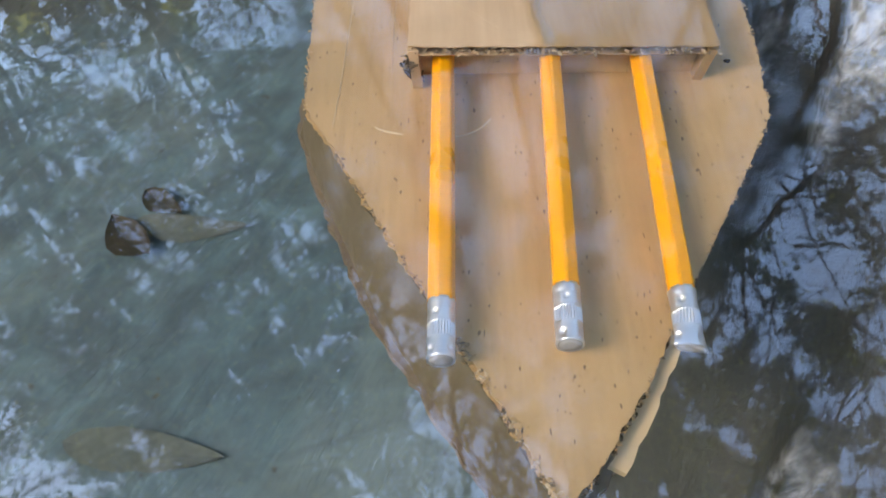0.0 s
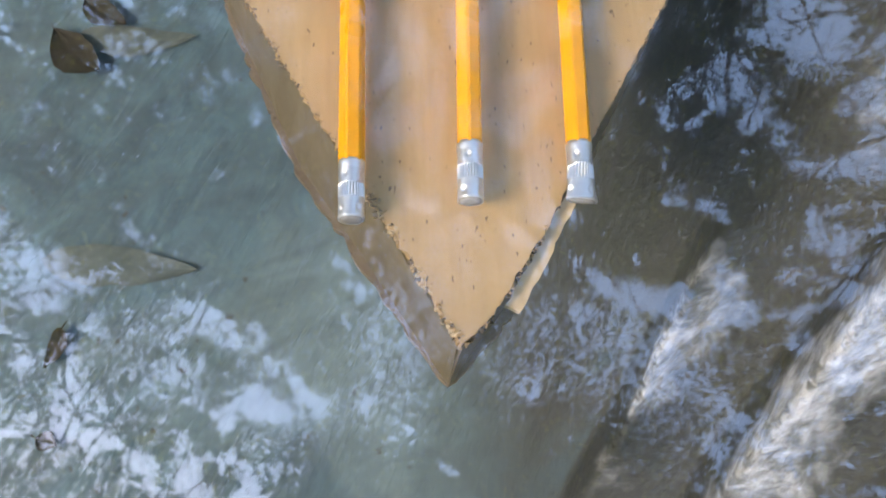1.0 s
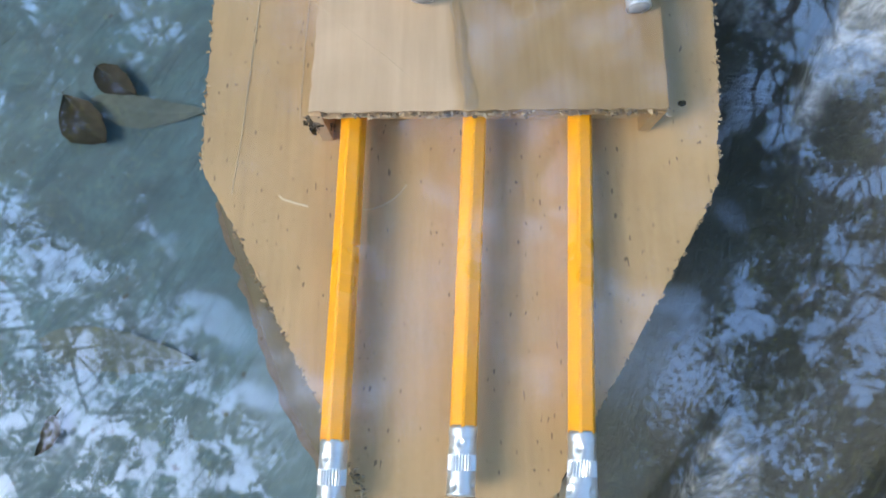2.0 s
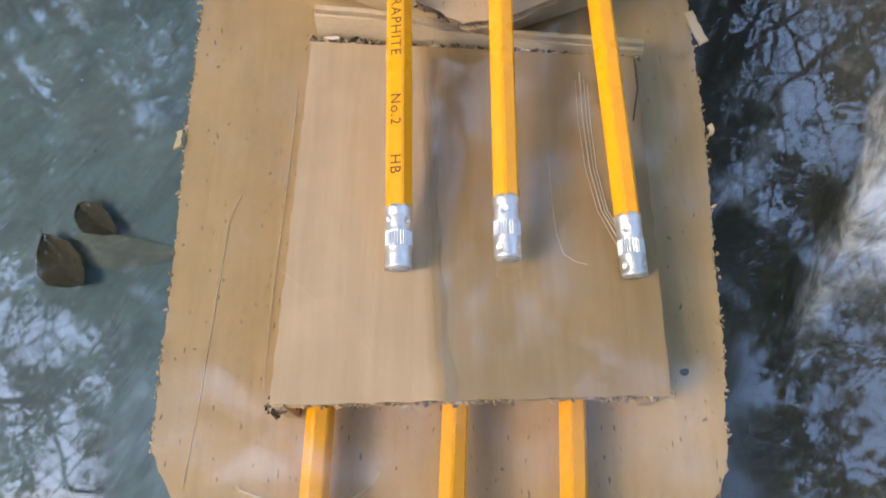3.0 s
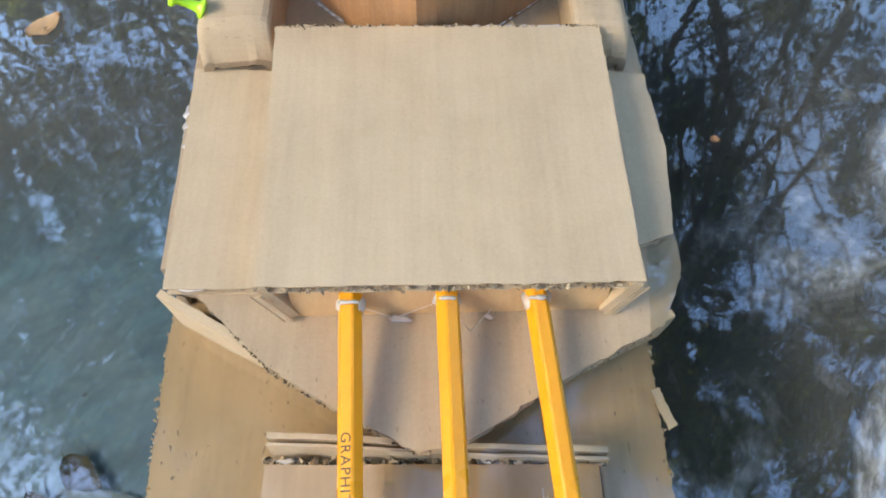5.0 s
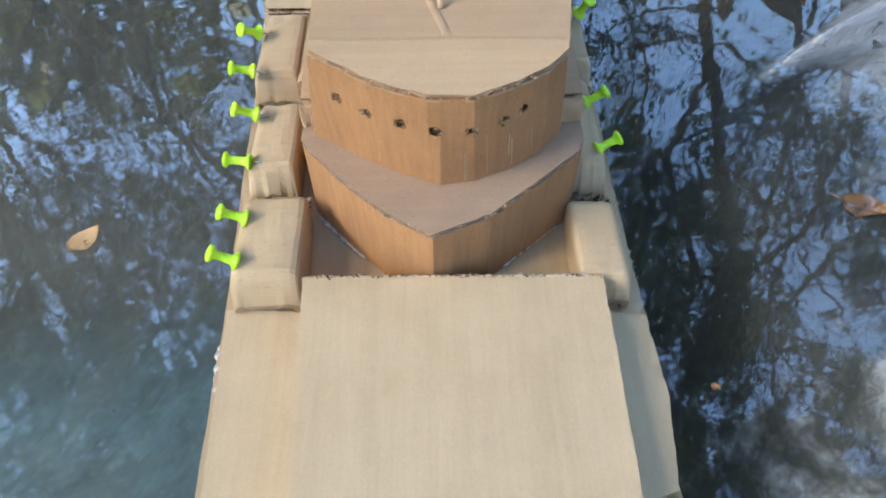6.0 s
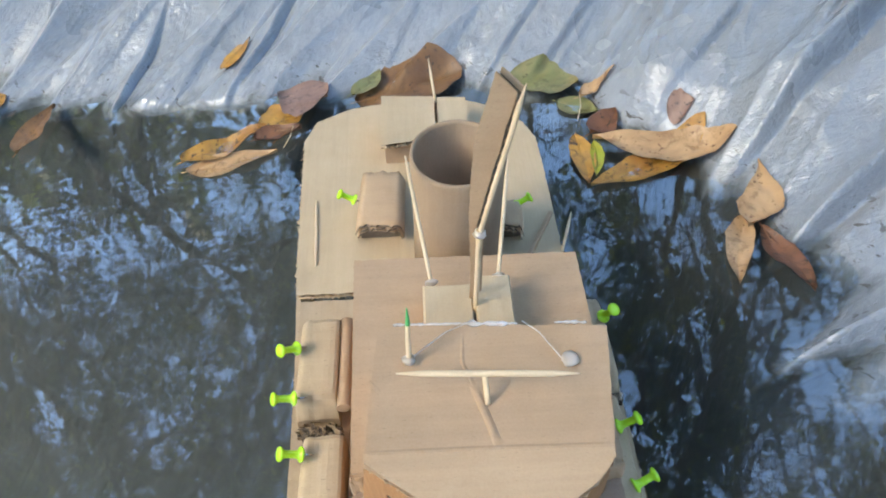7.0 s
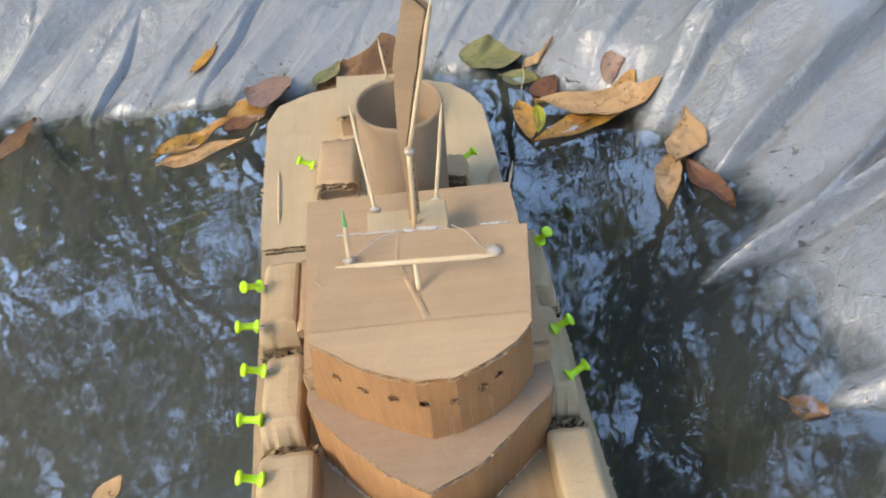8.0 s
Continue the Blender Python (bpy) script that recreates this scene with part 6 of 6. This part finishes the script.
for i, (a, b) in enumerate(PINS):
    m = BOAT @ axis_pose(a, b, i * 0.7)
    if i == 0:
        pin.matrix_basis = m
    else:
        copy_thing(pin, m)


# ---- toothpicks ----
def toothpick(a, b, r=0.00105, label="pale wooden toothpick", points=(True, True), green=False, blob_at=None):
    m = BOAT @ axis_pose(a, b)
    L = (Vector(b) - Vector(a)).length
    ob = thing("toothpick", label, "toothpick", m, group="toothpicks on the ship")
    tip = min(0.012, L * 0.3)
    prof = ([(r * 0.25, 0), (r, tip)] if points[0] else [(r, 0)]) + ([(r, L - tip), (r * 0.25, L)] if points[1] else [(r, L)])
    bm = bmesh.new()
    fine = []
    for (ra, za), (rb, zb) in zip(prof, prof[1:]):
        fine += [(ra + (rb - ra) * i / 5, za + (zb - za) * i / 5) for i in range(5)]
    fine.append(prof[-1])
    lathe(bm, fine, 12, flat=lambda p: p + Vector((0.0002 * noise.noise(Vector((p.z * 90, 1, L * 50))), 0.0002 * noise.noise(Vector((p.z * 90, 7, L * 50))), 0)))
    if green:
        for f in bm.faces:
            if f.calc_center_median().z > L * 0.72:
                f.material_index = 1
    part("stick", bm, [PICK, GREEN_TIP], ob)
    if blob_at is not None:
        bm = bmesh.new()
        blob(bm, (0, 0, blob_at), 0.0034, L * 1e4, 0.6)
        part("glue_blob", bm, GLUE, ob, "clear hot glue blob")
    return ob


toothpick((-0.0130, 0.5310, 0.1300), (0.0665, 0.5245, 0.1320), 0.0014, "pale wooden toothpick lying crosswise above the bridge roof")
toothpick((0.0265, 0.5200, 0.1190), (0.0255, 0.5285, 0.1305), 0.0013, "short wooden toothpick stub propping the crosswise one", (False, False))
toothpick((-0.0075, 0.5440, 0.1190), (-0.0070, 0.5530, 0.1475), 0.0012, "upright wooden toothpick with a green tip", (False, True), True, 0.002)
toothpick((0.0050, 0.6140, 0.0940), (-0.0065, 0.6950, 0.1200), 0.0012, "slanting wooden toothpick glued beside the mast", (False, True), False, 0.001)
toothpick((0.0420, 0.6160, 0.0940), (0.0545, 0.6880, 0.1190), 0.0012, "slanting wooden toothpick glued beside the mast", (False, True), False, 0.001)
toothpick((0.0275, 0.5950, 0.0800), (0.0292, 0.5995, 0.1480), 0.0015, "stout wooden stick glued to the mast strip", (False, False), False, 0.066)
toothpick((0.0290, 0.5990, 0.1440), (0.0470, 0.6000, 0.2290), 0.0013, "wooden toothpick glued up the mast strip", (False, True))
toothpick((-0.0752, 0.7055, 0.0165), (-0.0795, 0.7755, 0.0165), 0.0010, "pale wooden toothpick lying on the aft deck")
toothpick((0.1000, 0.7070, 0.0120), (0.1095, 0.7310, 0.0330), 0.0011, "wooden toothpick standing at the stern edge", (False, True))
toothpick((0.0178, 0.8700, 0.0380), (0.0135, 0.8900, 0.0680), 0.0011, "wooden toothpick standing in the stern box slot", (False, True))


# ---- fallen leaves ----
def fallen_leaf(a, b, width, mat, label, curl=0.006, seed=1, z=0.0025, blunt=0.0, stalk=True, thin=0.0):
    """A leaf lying from a to b, with its own curl."""
    a, b = Vector((*a, 0)), Vector((*b, 0))
    L = (b - a).length
    ang = math.atan2(b.y - a.y, b.x - a.x)
    nu, nv = 26, 12
    bm = bmesh.new()
    rnd = random.Random(seed)
    off = Vector((rnd.random() * 50, rnd.random() * 50, 0))
    bend = L * rnd.uniform(-0.10, 0.10)
    top_rows, low_rows = [], []
    for i in range(nu + 1):
        t = i / nu
        w = width / 2 * (math.sin(math.pi * t ** (0.75 + blunt)) ** (0.85 - 0.3 * blunt + thin) + 0.02)
        ra, rb = [], []
        for j in range(nv + 1):
            s = j / nv * 2 - 1
            edge = 1 + 0.17 * noise.noise(Vector((t * 5, (1 if s > 0 else -1) * 2.0, seed))) + 0.08 * noise.noise(Vector((t * 22, s * 2, seed)))
            x, y = L * t, w * s * edge + bend * math.sin(math.pi * t)
            h = curl * 0.45 * s * s + curl * 0.25 * (abs(t - 0.5) * 2) ** 2 + curl * 0.8 * noise.noise(Vector((x * 38, y * 38, seed)) + off)
            h -= 0.0009 * max(0, 1 - abs(s) * 8)
            wx, wy = a.x + x * math.cos(ang) - y * math.sin(ang), a.y + x * math.sin(ang) + y * math.cos(ang)
            h = max(h, liner_height(wx, wy) + 0.002 - z + 0.5 * h)
            ra.append(bm.verts.new((x, y, h)))
            rb.append(bm.verts.new((x, y, h - 0.0004)))
        top_rows.append(ra)
        low_rows.append(rb)
    for g, flip in ((top_rows, False), (low_rows, True)):
        for i in range(nu):
            for j in range(nv):
                q = (g[i][j], g[i + 1][j], g[i + 1][j + 1], g[i][j + 1])
                f = bm.faces.new(q[::-1] if flip else q)
                f.smooth = True
    ob = thing("fallen_leaf", label, "leaf", Matrix.Translation((a.x, a.y, z)) @ Matrix.Rotation(ang, 4, "Z"), group="fallen leaves")
    part("blade", bm, mat, ob)
    if stalk:
        bm = bmesh.new()
        thread(bm, [(-0.006, 0.001, 0.001), (-0.002, 0, 0.0015), (L * 0.3, 0, 0.0006)], 0.0005)
        part("stalk", bm, mat, ob)
    return ob


fallen_leaf((-0.229, 0.910), (-0.148, 0.942), 0.036, LEAF_YELLOW, "curled orange-yellow fallen leaf floating beside the stern", 0.009, 3)
fallen_leaf((-0.222, 0.896), (-0.135, 0.906), 0.030, LEAF_TAN, "dull tan fallen leaf half sunk in water", 0.005, 4, 0.0005)
fallen_leaf((-0.156, 0.940), (-0.112, 0.966), 0.044, LEAF_YELLOW, "broad yellow fallen leaf at the water's edge", 0.007, 5, 0.004, blunt=0.3)
fallen_leaf((-0.158, 0.922), (-0.112, 0.930), 0.022, LEAF_BROWN, "crumpled dark brown fallen leaf", 0.009, 6, 0.005)
fallen_leaf((-0.060, 0.958), (0.048, 0.978), 0.066, LEAF_RUST, "large rust-brown fallen leaf behind the stern", 0.007, 7, 0.004, blunt=0.1, thin=-0.3)
fallen_leaf((-0.062, 0.962), (-0.034, 0.998), 0.022, LEAF_GREEN, "green-yellow patch of a fallen leaf", 0.003, 8, 0.012)
fallen_leaf((-0.140, 0.990), (-0.088, 0.972), 0.062, LEAF_PINK, "ragged pinkish-brown fallen leaf on wet liner", 0.006, 9, 0.008, blunt=0.5)
fallen_leaf((0.093, 0.950), (0.153, 0.925), 0.042, LEAF_GREEN, "dull green fallen leaf at the water's edge", 0.006, 10, 0.004, blunt=0.3)
fallen_leaf((0.150, 0.900), (0.184, 0.916), 0.018, LEAF_TAN, "small curled tan fallen leaf", 0.006, 11, 0.006)
fallen_leaf((0.130, 0.905), (0.162, 0.880), 0.026, LEAF_GREEN, "small green fallen leaf in shallow water", 0.004, 21, 0.001)
fallen_leaf((0.251, 0.793), (0.149, 0.838), 0.036, LEAF_TAN, "large tan fallen leaf floating dry side up", 0.008, 12, 0.006)
fallen_leaf((0.237, 0.824), (0.137, 0.783), 0.034, LEAF_YELLOW, "amber fallen leaf under a larger one", 0.004, 13, 0.0015)
fallen_leaf((0.136, 0.848), (0.136, 0.786), 0.020, LEAF_YELLOW, "small yellow fallen leaf floating", 0.005, 14, 0.002)
fallen_leaf((0.150, 0.836), (0.143, 0.792), 0.011, LEAF_LIME, "narrow bright green fallen leaf", 0.003, 15, 0.003)
fallen_leaf((0.149, 0.848), (0.176, 0.870), 0.024, LEAF_BROWN, "crumpled brown fallen leaf", 0.009, 16, 0.003)
fallen_leaf((0.212, 0.845), (0.232, 0.838), 0.018, LEAF_PINK, "small pinkish leaf scrap at the water's edge", 0.004, 30, 0.006)
fallen_leaf((0.261, 0.770), (0.234, 0.709), 0.030, LEAF_TAN, "kite-shaped tan fallen leaf by the bank", 0.008, 17, 0.005, blunt=0.8, thin=0.45)
fallen_leaf((0.236, 0.722), (0.211, 0.657), 0.019, LEAF_TAN, "narrow spotted tan fallen leaf", 0.006, 18, 0.003, blunt=-0.1)
fallen_leaf((0.243, 0.706), (0.254, 0.643), 0.018, LEAF_BROWN, "wet red-brown fallen leaf", 0.007, 19, 0.004)
fallen_leaf((-0.423, 0.975), (-0.410, 1.062), 0.030, LEAF_RUST, "orange-brown fallen leaf at the water's edge", 0.006, 20, 0.004)
fallen_leaf((-0.520, 1.072), (-0.478, 1.094), 0.034, LEAF_YELLOW, "orange fallen leaf on the liner", 0.006, 22, 0.004)
fallen_leaf((-0.206, 1.042), (-0.174, 1.076), 0.026, LEAF_YELLOW, "small amber fallen leaf on the liner", 0.006, 23, 0.012)
fallen_leaf((-0.191, 0.518), (-0.177, 0.534), 0.017, LEAF_TAN, "small tan fallen leaf floating", 0.003, 24, 0.001, stalk=False)
fallen_leaf((0.224, 0.491), (0.240, 0.477), 0.016, LEAF_RUST, "small orange leaf sunk beside the bank", 0.004, 31, -0.002)
# pale streaks on the pond bottom, drawn with the leaf shape
PALE_STREAK = leaf_material("pale_streak", (0.115, 0.135, 0.122), (0.088, 0.108, 0.102), (0.09, 0.11, 0.10), 0.7, 0.05)
for a_, b_, w_, sd in (((-0.345, 0.370), (-0.236, 0.352), 0.030, 51), ((-0.352, 0.156), (-0.222, 0.138), 0.034, 53)):
    fallen_leaf(a_, b_, w_, PALE_STREAK, "pale elongated patch on the pond bottom", 0.002, sd, -0.3335, stalk=False)
fallen_leaf((-0.366, 0.372), (-0.318, 0.323), 0.036, LEAF_SUNK, "dark sodden leaf under water", 0.004, 45, -0.326, blunt=0.25, thin=0.15)
fallen_leaf((-0.339, 0.398), (-0.299, 0.369), 0.025, LEAF_SUNK, "dark sodden leaf under water", 0.004, 26, -0.326)
fallen_leaf((-0.326, 0.098), (-0.336, 0.068), 0.016, LEAF_SUNK, "dark sodden leaf under water", 0.004, 27, -0.331)
fallen_leaf((-0.335, 0.016), (-0.319, 0.010), 0.014, LEAF_SUNK, "dark sodden leaf under water", 0.004, 28, -0.331)

fallen_leaf((0.138, 0.396), (0.1415, 0.3940), 0.003, LEAF_RUST, "tiny rust-brown leaf scrap floating", 0.001, 32, 0.001, stalk=False)
for i, (p, q) in enumerate((((-0.140, 0.915), (-0.118, 0.936)), ((-0.128, 0.905), (-0.120, 0.932)), ((-0.150, 0.934), (-0.122, 0.927)), ((0.142, 0.870), (0.150, 0.905)))):
    stem = thing("grass_stem", "thin dry grass stem among fallen leaves", "grass stem", Matrix.Translation((p[0], p[1], 0.004)), group="dry stems in the water")
    d = (q[0] - p[0], q[1] - p[1])
    part("blade", thread(bmesh.new(), [(0, 0, 0), (d[0] * 0.5 + 0.002, d[1] * 0.5 - 0.001, 0.003), (d[0], d[1], 0.004)], 0.0005), PICK if i % 2 else LEAF_RUST, stem)

twig = thing("twig", "short grey bent twig lying on the liner", "twig", Matrix.Translation((0.282, 1.000, liner_height(0.282, 1.000) + 0.003)))
bm = bmesh.new()
thread(bm, [(-0.006, 0.022, liner_height(0.276, 1.022) - liner_height(0.282, 1.000) + 0.001), (0.000, 0.006, 0.003), (0.004, -0.006, 0.001), (0.008, -0.020, liner_height(0.290, 0.980) - liner_height(0.282, 1.000) + 0.001)], 0.0022)
part("stem", bm, KRAFT_TUBE, twig)


# ---- water's rim on the awash turret ----
bm = bmesh.new()
rim = resample([(0.0146, 0.1535), (0.0150, 0.158), (0.0132, 0.166), (0.0108, 0.19), (0.0088, 0.22), (0.0082, 0.262), (0.0082, 0.2695)], 0.003, False)
prev = None
for i, p in enumerate(rim):
    q = BOAT @ Vector((p.x + 0.0005 * math.sin(i * 0.9), p.y, 0.0031 - 0.0284 * (p.y - 0.153)))
    cur = [bm.verts.new((q.x + o, q.y, 0.0002 + h)) for o, h in ((-0.0022, -0.0004), (-0.0012, 0.0004), (0.0, 0.0007), (0.0012, 0.0003), (0.0026, 0.00005))]
    if prev:
        for k in range(4):
            f = bm.faces.new((prev[k], prev[k + 1], cur[k + 1], cur[k]))
            f.smooth = True
    prev = cur
tagged(new("water_rim", mesh_of("water_rim", bm, WATER)), "curved edge of the water across the turret lid", "water", kind="structure")
